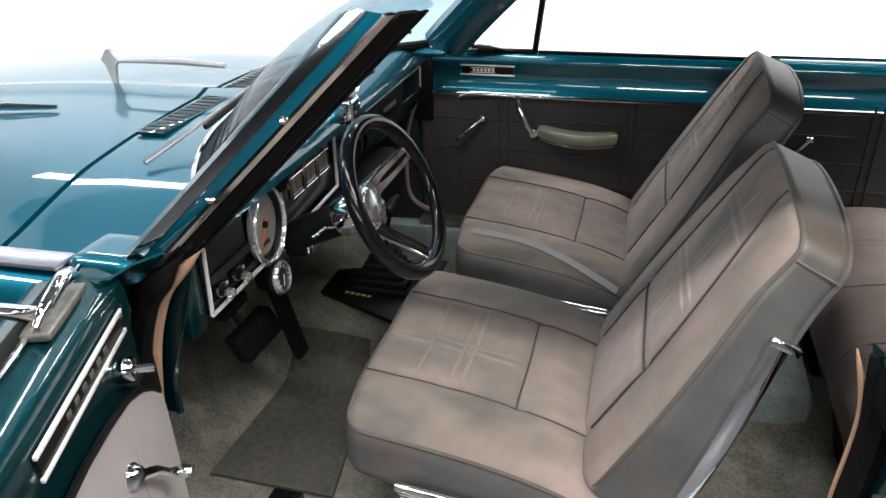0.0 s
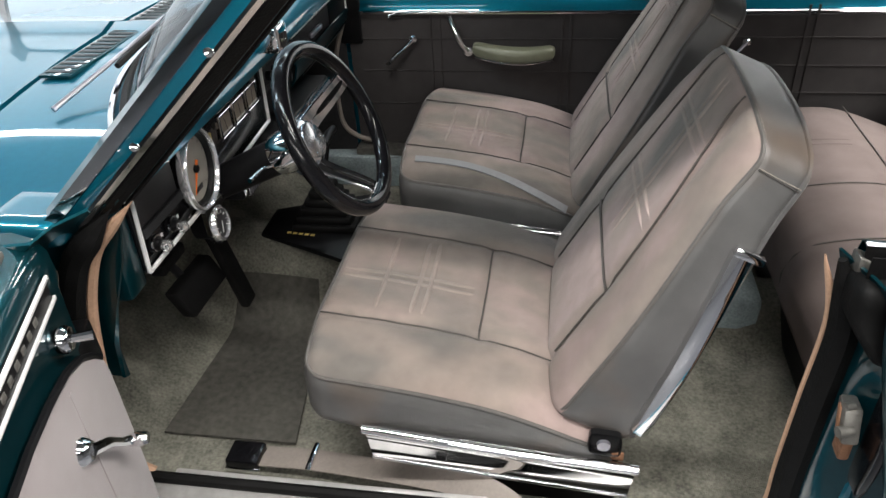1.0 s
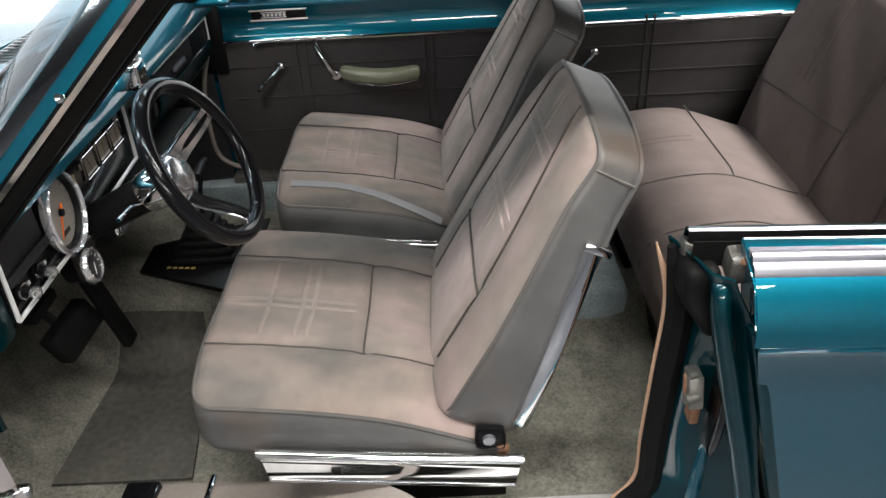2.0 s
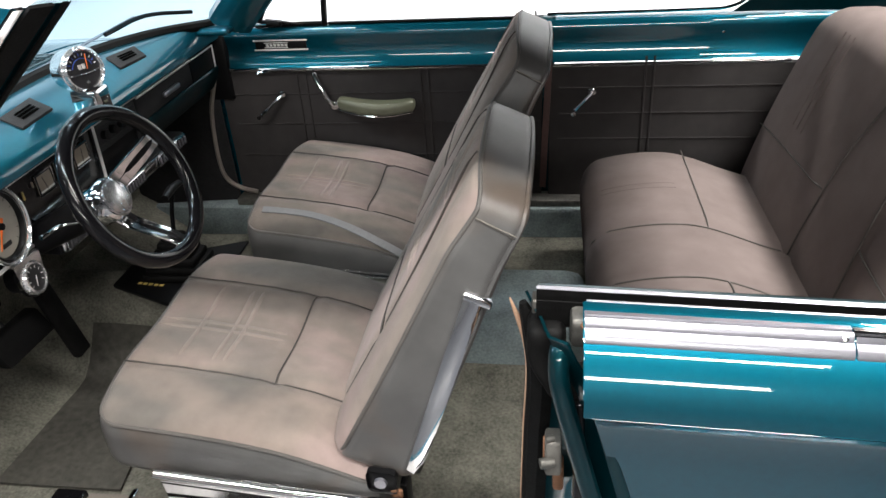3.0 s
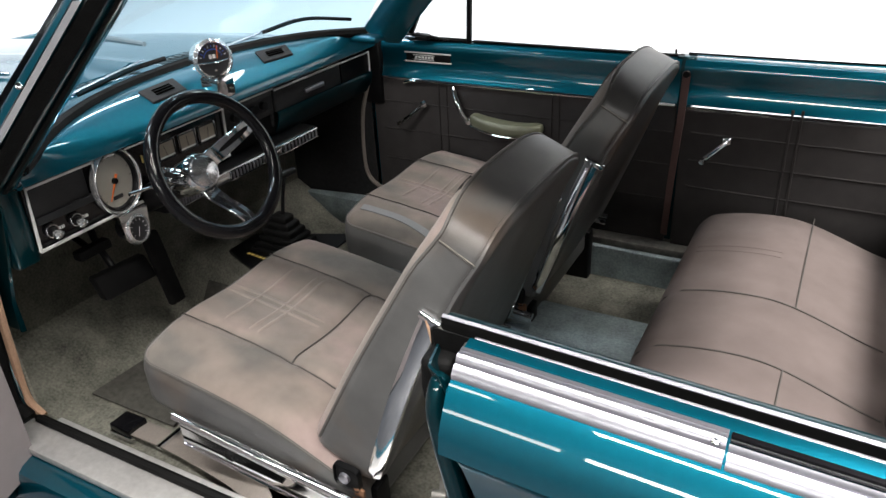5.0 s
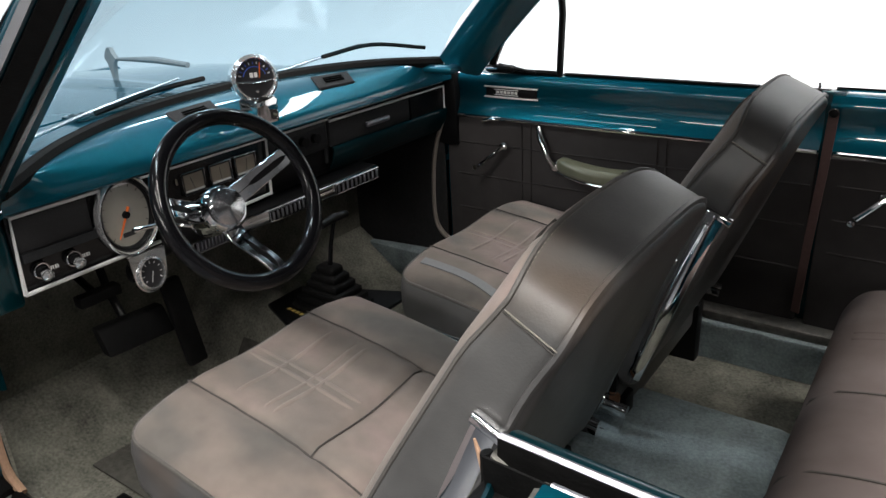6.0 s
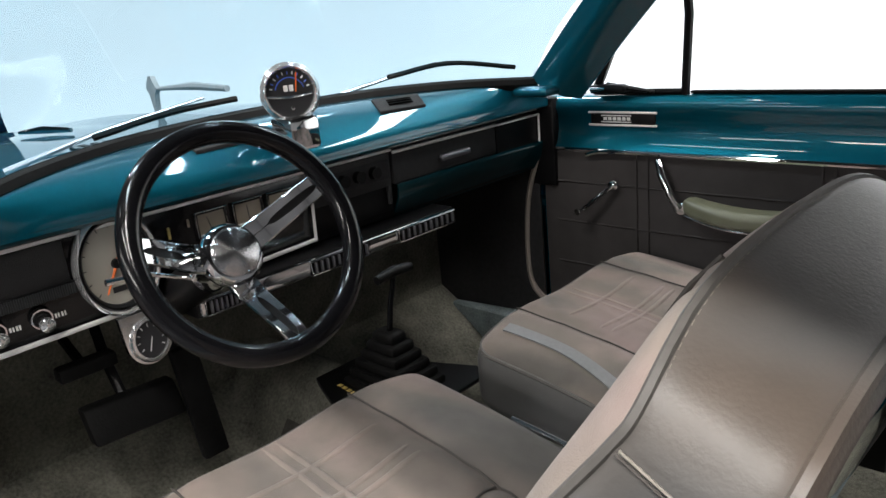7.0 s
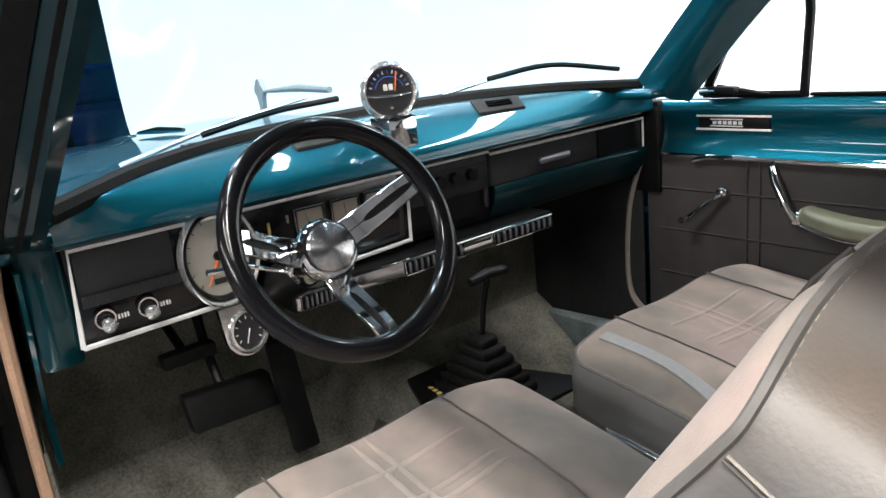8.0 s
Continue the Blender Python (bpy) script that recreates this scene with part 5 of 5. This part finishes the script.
crank(door_r, (-0.387, 0.672, 0.712), (-0.462, 0.655, 0.645))
# pull handle, lock lever and armrest
lv = part("door_handle", tube(bmesh.new(), [(-0.269, 0.664, 0.787), (-0.255, 0.655, 0.755), (-0.230, 0.652, 0.70), (-0.212, 0.655, 0.672)], [0.007, 0.011, 0.010, 0.008], 10), CHROME, door_r, "chrome inside door handle")
part("handle_boss", lathe(bmesh.new(), [(0.0001, 0), (0.017, 0), (0.015, 0.014), (0.0001, 0.018)], aim((-0.211, 0.672, 0.672), (0, -1, 0)), 16), CHROME, lv)


def arm_map(x, y, z):
    t = (x + 0.19) / 0.26
    y2 = 0.672 + (y - 0.672) * (0.35 + 0.65 * math.sin(math.pi * min(1, max(0, 0.15 + t * 0.75))))
    return x, y2, z - 0.012 * math.sin(math.pi * t) + 0.01 * (1 - t)


ar = part("armrest", soft(-0.195, 0.06, 0.605, 0.672, 0.655, 0.697, 0.017, 14, arm_map), OLIVE, door_r, "olive vinyl armrest")
part("armrest_trim", tube(bmesh.new(), [arm_map(-0.185 + 0.24 * k / 12, 0.603, 0.658) for k in range(13)], 0.003, 6), CHROME, ar)
# vent window, post and glass
vw = part("vent_window_frame", tube(bmesh.new(), [(-0.445, 0.69, 0.945), (-0.30, 0.70, 0.945), (-0.222, 0.70, 0.945)], 0.008, 6), RUBBER, door_r)
part("vent_post", tube(bmesh.new(), [(-0.220, 0.700, 0.94), (-0.195, 0.665, 1.12), (-0.185, 0.63, 1.22)], 0.010, 8), BLACK, door_r, "black window division post")
part("vent_frame_front", tube(bmesh.new(), [(-0.435, 0.68, 0.95), (-0.34, 0.63, 1.10), (-0.25, 0.59, 1.225)], 0.011, 8), BLACK, vw)
lk = part("vent_latch", soft(-0.44, -0.35, 0.655, 0.685, 0.945, 0.968, 0.008, 5), BLACK, door_r, "black vent window latch")
part("latch_lever", tube(bmesh.new(), [(-0.43, 0.65, 0.957), (-0.39, 0.645, 0.96)], [0.006, 0.004], 8), CHROME, lk)
part("vent_latch_arm", tube(bmesh.new(), [(-0.40, 0.67, 0.965), (-0.34, 0.68, 0.955), (-0.29, 0.69, 0.945)], [0.008, 0.006, 0.004], 8), BLACK, lk)
part("sill_seal", box(bmesh.new(), -0.21, 0.47, 0.700, 0.716, 0.940, 0.947, 0.003), RUBBER, door_r)
part("lock_knob", tube(bmesh.new(), [(0.445, 0.705, 0.940), (0.445, 0.705, 0.963)], [0.003, 0.004], 8), CHROME, door_r)

qp = thing("quarter_trim_panel", (0.85, 0.70, 0.3), "shade-darkened velour rear quarter trim panel with teal painted top", "trim panel")
bm = soft(0.49, 1.34, 0.665, 0.70, 0.30, 0.790, 0.008, 10)
qn = part("panel", bm, CLOTH_DOOR_DIM, qp)
part("painted_band", band(0.478, 1.55, BAND, 10), PAINT, qp, "teal painted upper band")
part("chrome_strip", tube(bmesh.new(), [(0.50, 0.667, 0.796), (0.85, 0.667, 0.797), (1.20, 0.668, 0.798)], 0.0045, 6), CHROME, qp)
for x in (0.78, 0.805):
    part("pleat", tube(bmesh.new(), [(x, 0.664, 0.32), (x, 0.663, 0.58), (x, 0.664, 0.82)], 0.004, 5), CLOTH_DOOR_DIM, qn)
for z in (0.72, 0.63, 0.54):
    part("pleat", tube(bmesh.new(), [(0.52, 0.664, z), (0.9, 0.6635, z), (1.2, 0.664, z)], 0.003, 5), CLOTH_DOOR_DIM, qn)
crank(qp, (0.622, 0.668, 0.705), (0.565, 0.655, 0.645))
part("trim_button", lathe(bmesh.new(), [(0.0001, 0), (0.005, 0), (0.004, 0.003), (0.0001, 0.004)], aim((1.0, 0.689, 0.885), (0, -1, 0)), 10), CHROME, qp)
# painted sail behind the quarter window, and its moulding
part("sail_panel", slab([[(1.02, 0.70, 0.945), (1.10, 0.70, 0.945), (1.7, 0.66, 0.945)], [(1.07, 0.695, 0.985), (1.14, 0.69, 1.0), (1.7, 0.64, 1.03)], [(1.085, 0.68, 1.06), (1.17, 0.665, 1.07), (1.7, 0.60, 1.08)], [(1.08, 0.64, 1.12), (1.18, 0.62, 1.14), (1.7, 0.55, 1.12)], [(1.06, 0.60, 1.17), (1.2, 0.57, 1.2), (1.7, 0.5, 1.16)]], 0.005), PAINT_SHADED, qp, "teal painted sail panel")
part("window_moulding", tube(bmesh.new(), curve_pts([(0.48, 0.716, 0.948), (0.90, 0.714, 0.95), (1.01, 0.708, 0.957), (1.06, 0.70, 0.99), (1.078, 0.685, 1.055), (1.075, 0.645, 1.12)], 24), 0.006, 6), CHROME, qp)
part("lock_pillar", box(bmesh.new(), 0.452, 0.505, 0.692, 0.735, 0.28, 0.945, 0.004), PAINT_SHADED, car)
# shoulder belt hanging on the pillar
sb = thing("shoulder_belt", (0.47, 0.68, 0.33), "maroon shoulder belt hanging on the door pillar", "seat belt")
part("webbing", slab([[(0.478, 0.668, 0.90), (0.500, 0.668, 0.90)], [(0.476, 0.660, 0.75), (0.496, 0.658, 0.75)], [(0.468, 0.655, 0.55), (0.488, 0.650, 0.55)], [(0.462, 0.66, 0.36), (0.482, 0.652, 0.36)]], 0.003), MAROON, sb)
part("belt_bolt", lathe(bmesh.new(), [(0.0001, 0), (0.012, 0), (0.010, 0.006), (0.0001, 0.007)], aim((0.489, 0.664, 0.90), (0, -1, 0)), 12), BLACK, sb)

# right kick panel, its bright edge and the lower door seal
part("kick_panel", slab([[(-0.61, 0.675, z), (-0.72, 0.665, z), (-1.0, 0.63, z)] for z in (0.2, 0.5, 0.72, 0.82)], 0.006), KICK_SHADE, car)
section()
part("kick_edge", tube(bmesh.new(), curve_pts([(-0.605, 0.695, 0.73), (-0.64, 0.695, 0.62), (-0.652, 0.695, 0.47), (-0.640, 0.692, 0.385), (-0.595, 0.685, 0.350), (-0.53, 0.68, 0.335)], 20), 0.008, 6), BELT, car, "grey-tan rubber door seal")
part("sill_plate", box(bmesh.new(), -0.60, 0.60, 0.65, 0.73, 0.295, 0.320, 0.006), GREYMET, car, "dull metal sill plate")
part("right_floor_side", box(bmesh.new(), -1.0, 1.2, 0.635, 0.75, 0.15, 0.296, 0.01), CARPET_BLUE, car)

# ---- open driver's door ----
HX0 = Vector((-0.620, -0.765, 0.0))
DU, DNV = Vector((0.34, -0.9404, 0)), Vector((0.9404, 0.34, 0))


def L(u, n, z):
    """Driver's door frame: u from the hinge along the door, n towards its inner side."""
    return HX0 + DU * u + DNV * n + Vector((0, 0, z))


def lbox(u0, u1, n0, n1, z0, z1, bevel=0.0):
    return box(bmesh.new(), u0, u1, n0, n1, z0, z1, bevel, L)


def soft_box(u0, u1, n0, n1, z0, z1):
    return soft(u0, u1, n0, n1, z0, z1, 0.005, 5, L)


door_l = thing("drivers_door", L(0.0, 0, 0.2), "open teal driver's door with taupe velour panel and chrome cranks", "car door")
part("door_shell", lbox(0.0, 1.15, -0.13, -0.01, 0.18, 0.885, 0.02), PAINT_SHADED, door_l)
part("painted_band", slab([[L(u, n, z) for n, z in ((-0.002, 0.62), (-0.002, 0.74), (0.0, 0.80), (0.006, 0.822), (0.004, 0.862), (-0.006, 0.883), (-0.03, 0.897), (-0.06, 0.900))] for u in [0.01 + 1.13 * k / 10 for k in range(11)]], 0.004), PAINT_SHADED, door_l)
part("window_seal", lbox(0.02, 1.13, -0.075, -0.050, 0.895, 0.909, 0.005), RUBBER, door_l)
top_l = [(0.005, 0.660), (0.03, 0.685), (0.07, 0.714), (0.125, 0.736), (0.20, 0.750), (0.28, 0.758), (0.5, 0.76), (1.12, 0.76)]
rows = [[L(u, 0.008, z), L(u, 0.012, z - 0.03), L(u, 0.012, 0.5), L(u, 0.010, 0.24)] for u, z in top_l]
pl = part("panel", slab(rows, 0.008), CLOTH_DOOR_LIT, door_l, "velour door panel in a lit, paler taupe")
part("panel_welt", tube(bmesh.new(), [L(u, 0.014, z) for u, z in top_l], 0.006, 6), BLACK, pl)
for u in (0.15, 0.33):
    part("pleat", tube(bmesh.new(), [L(u, 0.013, 0.27), L(u, 0.014, 0.5), L(u, 0.013, 0.72)], 0.008, 8), CLOTH_DOOR_LIT, pl)
bd = part("badge_plate", lbox(0.062, 0.36, 0.004, 0.010, 0.815, 0.852, 0.002), BLACK, door_l, "black badge plate with chrome bars")
for z in (0.817, 0.850):
    part("badge_bar", lbox(0.058, 0.365, 0.008, 0.013, z - 0.003, z + 0.003, 0.001), TRIM, bd)
for k in range(6):
    part("letter_bar", lbox(0.13 + k * 0.027, 0.143 + k * 0.027, 0.009, 0.0115, 0.829, 0.839, 0.001), GREYMET, bd)
# vent crank boss at the front and the window crank
vc = part("vent_crank", lathe(bmesh.new(), [(0.0001, 0), (0.020, 0), (0.020, 0.018), (0.016, 0.024), (0.0001, 0.026)], aim(L(0.092, 0.0, 0.768), DNV), 20), CHROME, door_l, "chrome vent window crank")
part("crank_arm", tube(bmesh.new(), [L(0.092, 0.024, 0.768), L(0.086, 0.050, 0.765)], [0.006, 0.007], 8), CHROME, vc)
wc = part("window_crank", lathe(bmesh.new(), [(0.0001, 0), (0.022, 0), (0.021, 0.012), (0.013, 0.022), (0.0001, 0.023)], aim(L(0.186, 0.012, 0.648), DNV), 20), CHROME, door_l, "chrome window crank")
part("crank_arm", tube(bmesh.new(), [L(0.186, 0.032, 0.648), L(0.150, 0.040, 0.622), L(0.122, 0.045, 0.590), L(0.098, 0.05, 0.568)], [0.009, 0.008, 0.007, 0.008], 8), CHROME, wc)
part("crank_knob", lathe(bmesh.new(), [(0.0001, 0), (0.009, 0.0), (0.012, 0.014), (0.009, 0.028), (0.0001, 0.029)], aim(L(0.098, 0.045, 0.568), DNV), 14), CHROME, wc)
part("door_hinge", lbox(-0.05, 0.03, -0.03, 0.0, 0.62, 0.70, 0.006), BLACK, door_l, "black door hinge")
part("hinge_tab", box(bmesh.new(), -0.705, -0.695, -0.745, -0.733, 0.57, 0.64, 0.003), GREYMET, car)
vl = part("vent_latch", soft_box(0.08, 0.21, -0.055, -0.015, 0.900, 0.914), GREYMET, door_l, "worn vent window catch plate")
part("latch_hook", tube(bmesh.new(), curve_pts([L(0.09, -0.03, 0.931), L(0.13, -0.025, 0.941), L(0.18, -0.03, 0.928), L(0.20, -0.035, 0.916)], 12), [0.012] * 4 + [0.010] * 5 + [0.007] * 4, 10), CHROME, vl, "chrome vent window catch")
part("latch_bolt", lathe(bmesh.new(), [(0.0001, 0), (0.009, 0), (0.008, 0.006), (0.0001, 0.007)], aim(L(0.16, -0.03, 0.914), (0, 0, 1)), 12), CHROME, vl)
part("belt_chrome", tube(bmesh.new(), [L(0.02, -0.046, 0.907), L(1.12, -0.046, 0.907)], 0.004, 6), CHROME, door_l)
mr = part("mirror_bracket", tube(bmesh.new(), [L(0.16, -0.05, 0.912), L(0.20, -0.08, 0.947), L(0.24, -0.10, 0.957)], [0.012, 0.010, 0.016], 10), CHROME, door_l)

# ---- small things on the floor ----
def fpt(x, y, d=0.004):
    return (x, y, floor_z(x, y) + d)


# dark wear mat under the pedals
rows = []
for i in range(15):
    u = i / 14
    rows.append([fpt(-0.752 + 0.025 * u + (0.30 - 0.09 * u) * v, -0.51 + 0.44 * u, 0.005) for v in [j / 8 for j in range(9)]])
solo("floor_mat", slab(rows, Vector((0, 0, 0.006))), MATMAT, "dark worn rubber-backed floor mat on the carpet", "floor mat")

# pedals
bp = thing("brake_pedal", (-0.65, -0.40, 0.5), "black rubber brake pedal on a steel arm", "pedal")
part("pad", box(bmesh.new(), -0.665, -0.635, -0.474, -0.320, 0.495, 0.552, 0.006, lambda x, y, z: (x - 0.5 * (z - 0.53), y, z - 0.05 * (y + 0.4))), RUBBER, bp)
part("arm", tube(bmesh.new(), [(-0.67, -0.40, 0.54), (-0.71, -0.40, 0.60), (-0.74, -0.40, 0.72)], 0.009, 8), BLACK, bp)
ap = thing("accelerator_pedal", (-0.60, -0.297, 0.41), "long black rubber accelerator pedal", "pedal")
part("pad", box(bmesh.new(), -0.61, -0.59, -0.321, -0.273, 0.405, 0.60, 0.006, lambda x, y, z: (x - 0.25 * (z - 0.42), y, z)), RUBBER, ap)
part("arm", tube(bmesh.new(), [(-0.655, -0.30, 0.58), (-0.71, -0.30, 0.64), (-0.76, -0.30, 0.72)], 0.007, 8), BLACK, ap)
pb = thing("parking_brake_pedal", (-0.66, -0.445, 0.62), "small black parking brake pedal below the dash", "pedal")
part("pad", box(bmesh.new(), -0.675, -0.645, -0.492, -0.402, 0.610, 0.634, 0.005), RUBBER, pb)
part("arm", tube(bmesh.new(), [(-0.67, -0.45, 0.625), (-0.75, -0.45, 0.66)], 0.008, 8), BLACK, pb)

# gear lever with rubber boot
gs = thing("gear_shifter", (-0.50, 0.05, 0.40), "black ribbed rubber shifter boot on a dark base plate", "gear shifter")
part("base_plate", box(bmesh.new(), -0.67, -0.38, -1.0, 1.0, 0.398, 0.410, 0.006, lambda x, y, z: (x, 0.036 + y * (0.058 + 0.42 * (x + 0.67)), z)), BLACK, gs)
for k in range(6):
    w = 0.085 - k * 0.011
    part("boot_fold", soft(-0.505 - w, -0.505 + w, 0.05 - w * 0.75, 0.05 + w * 0.75, 0.408 + k * 0.019, 0.432 + k * 0.019, 0.010, 5), RUBBER, gs)
part("lever", tube(bmesh.new(), [(-0.505, 0.05, 0.50), (-0.495, 0.055, 0.58), (-0.480, 0.06, 0.645)], [0.006, 0.0055, 0.005], 10), BLACK_GLOSS, gs)
part("grip", tube(bmesh.new(), [(-0.478, 0.015, 0.645), (-0.48, 0.06, 0.650), (-0.482, 0.105, 0.645)], [0.009, 0.011, 0.009], 10), BLACK, gs, "black T-shaped grip")
for k in range(5):
    part("letter_bar", box(bmesh.new(), -0.60 + k * 0.016, -0.590 + k * 0.016, -0.020 - k * 0.002, -0.012 - k * 0.002, 0.4085, 0.4115), YELLOW, gs)

# lap belt lying on the sill with its buckle
lb = thing("lap_belt", (-0.43, -0.58, 0.2), "taupe lap belt with black square buckle lying beside the seat", "seat belt")
path = curve_pts([(-0.50, -0.568, 0.222), (-0.39, -0.572, 0.228), (-0.28, -0.585, 0.236), (-0.16, -0.610, 0.262), (-0.06, -0.645, 0.288), (0.02, -0.70, 0.308), (0.07, -0.755, 0.300), (0.10, -0.80, 0.235)], 30)
rows = []
for i, p in enumerate(path):
    tw = 0.5 * smooth01((i - 8) / 7) * smooth01((25 - i) / 8)
    d = Vector((0.15 + 0.45 * smooth01((i - 12) / 14), 1, 0)).normalized()
    rows.append([p + (d * math.cos(tw) + Vector((0, 0, math.sin(tw)))) * (0.026 * w) for w in (-1, -0.4, 0.4, 1)])
part("webbing", slab(rows, 0.003), BELT, lb)
bk = part("buckle", box(bmesh.new(), -0.570, -0.500, -0.598, -0.542, 0.205, 0.234, 0.005), BLACK_GLOSS, lb, "black square buckle with chrome edge")
part("buckle_rim", box(bmesh.new(), -0.573, -0.497, -0.601, -0.539, 0.200, 0.214, 0.004), CHROME, bk)
part("belt_slide", box(bmesh.new(), -0.397, -0.385, -0.605, -0.535, 0.226, 0.238, 0.002), CHROME, lb)

# belt across the passenger cushion
def cushion_top(x, y):
    """Height of the passenger cushion at a place."""
    a, b = x - 0.033, -0.3125 + (y - 0.704 + 0.318) / 0.915
    for _ in range(8):
        q = seat_cushion_map(a, b, 0.47)
        a += (x - 0.033) - q[0]
    return q[2] + 0.010


rows = []
line = curve_pts([(-0.29, 0.150, 0), (-0.25, 0.152, 0), (-0.16, 0.150, 0), (-0.07, 0.130, 0), (0.02, 0.10, 0), (0.10, 0.08, 0)], 30)
for i, p in enumerate(line):
    q = line[min(i + 1, 30)] - line[min(i, 29)]
    d = Vector((-q.y, q.x, 0)).normalized()
    rows.append([(c.x, c.y, cushion_top(c.x, c.y) + 0.004) for c in [p + d * (0.0115 * w) for w in (-1, -0.3, 0.3, 1)]])
solo("passenger_lap_belt", slab(rows, 0.003), BELT_PALE, "pale grey lap belt lying along the passenger cushion", "seat belt")

# wipers
for pts, bl in (([(-0.784, -0.452, 0.928), (-0.735, -0.31, 0.968), (-0.712, -0.13, 0.998)], [(-0.722, -0.33, 0.962), (-0.712, -0.20, 0.982), (-0.705, -0.07, 0.988)]),
                ([(-0.80, 0.10, 0.935), (-0.72, 0.28, 0.972), (-0.665, 0.42, 0.998)], [(-0.685, 0.29, 0.982), (-0.645, 0.44, 0.994), (-0.585, 0.60, 0.966)])):
    w = thing("wiper", pts[0], "chrome windshield wiper with black blade", "wiper", "windshield wipers")
    part("arm", tube(bmesh.new(), curve_pts(pts, 10), [0.0055 - 0.0003 * k for k in range(11)], 8), ALU, w)
    part("blade", tube(bmesh.new(), curve_pts(bl, 10), 0.006, 6), RUBBER, w)
    part("pivot", lathe(bmesh.new(), [(0.0001, 0), (0.016, 0), (0.013, 0.02), (0.0001, 0.025)], aim(Vector(pts[0]) - Vector((0, 0, 0.02)), (0, 0, 1)), 14), CHROME, w)

# blue car parked far off in the hall, side on
section(x=3.9, y=2.9)
nc = thing("parked_car", (-15.0, 1.5, GROUND), "bright blue car parked at the far end of the hall", "car")
part("body", soft(-16.6, -14.8, -2.4, 2.1, GROUND + 0.25, GROUND + 0.85, 0.15, 10), BLUECAR, nc)
part("cabin", soft(-16.4, -15.0, -1.6, 1.0, GROUND + 0.8, GROUND + 1.4, 0.2, 8), BLUECAR, nc)
for wy in (1.30, -1.6):
    wl = part("wheel", lathe(bmesh.new(), [(0.22, -0.1), (0.35, -0.09), (0.36, 0.0), (0.35, 0.09), (0.24, 0.1)], aim((-14.82, wy, GROUND + 0.36), (1, 0, 0)), 32), RUBBER, nc)
    part("rim", lathe(bmesh.new(), [(0.0001, 0.06), (0.06, 0.09), (0.17, 0.05), (0.24, 0.10)], aim((-14.80, wy, GROUND + 0.36), (1, 0, 0)), 28), CHROME, wl)
    for k in range(5):
        a = radians(72 * k)
        part("rim_spoke", tube(bmesh.new(), [(-14.71, wy, GROUND + 0.36), (-14.70, wy + 0.22 * math.cos(a), GROUND + 0.36 + 0.22 * math.sin(a))], [0.05, 0.03], 8), ALU, wl)
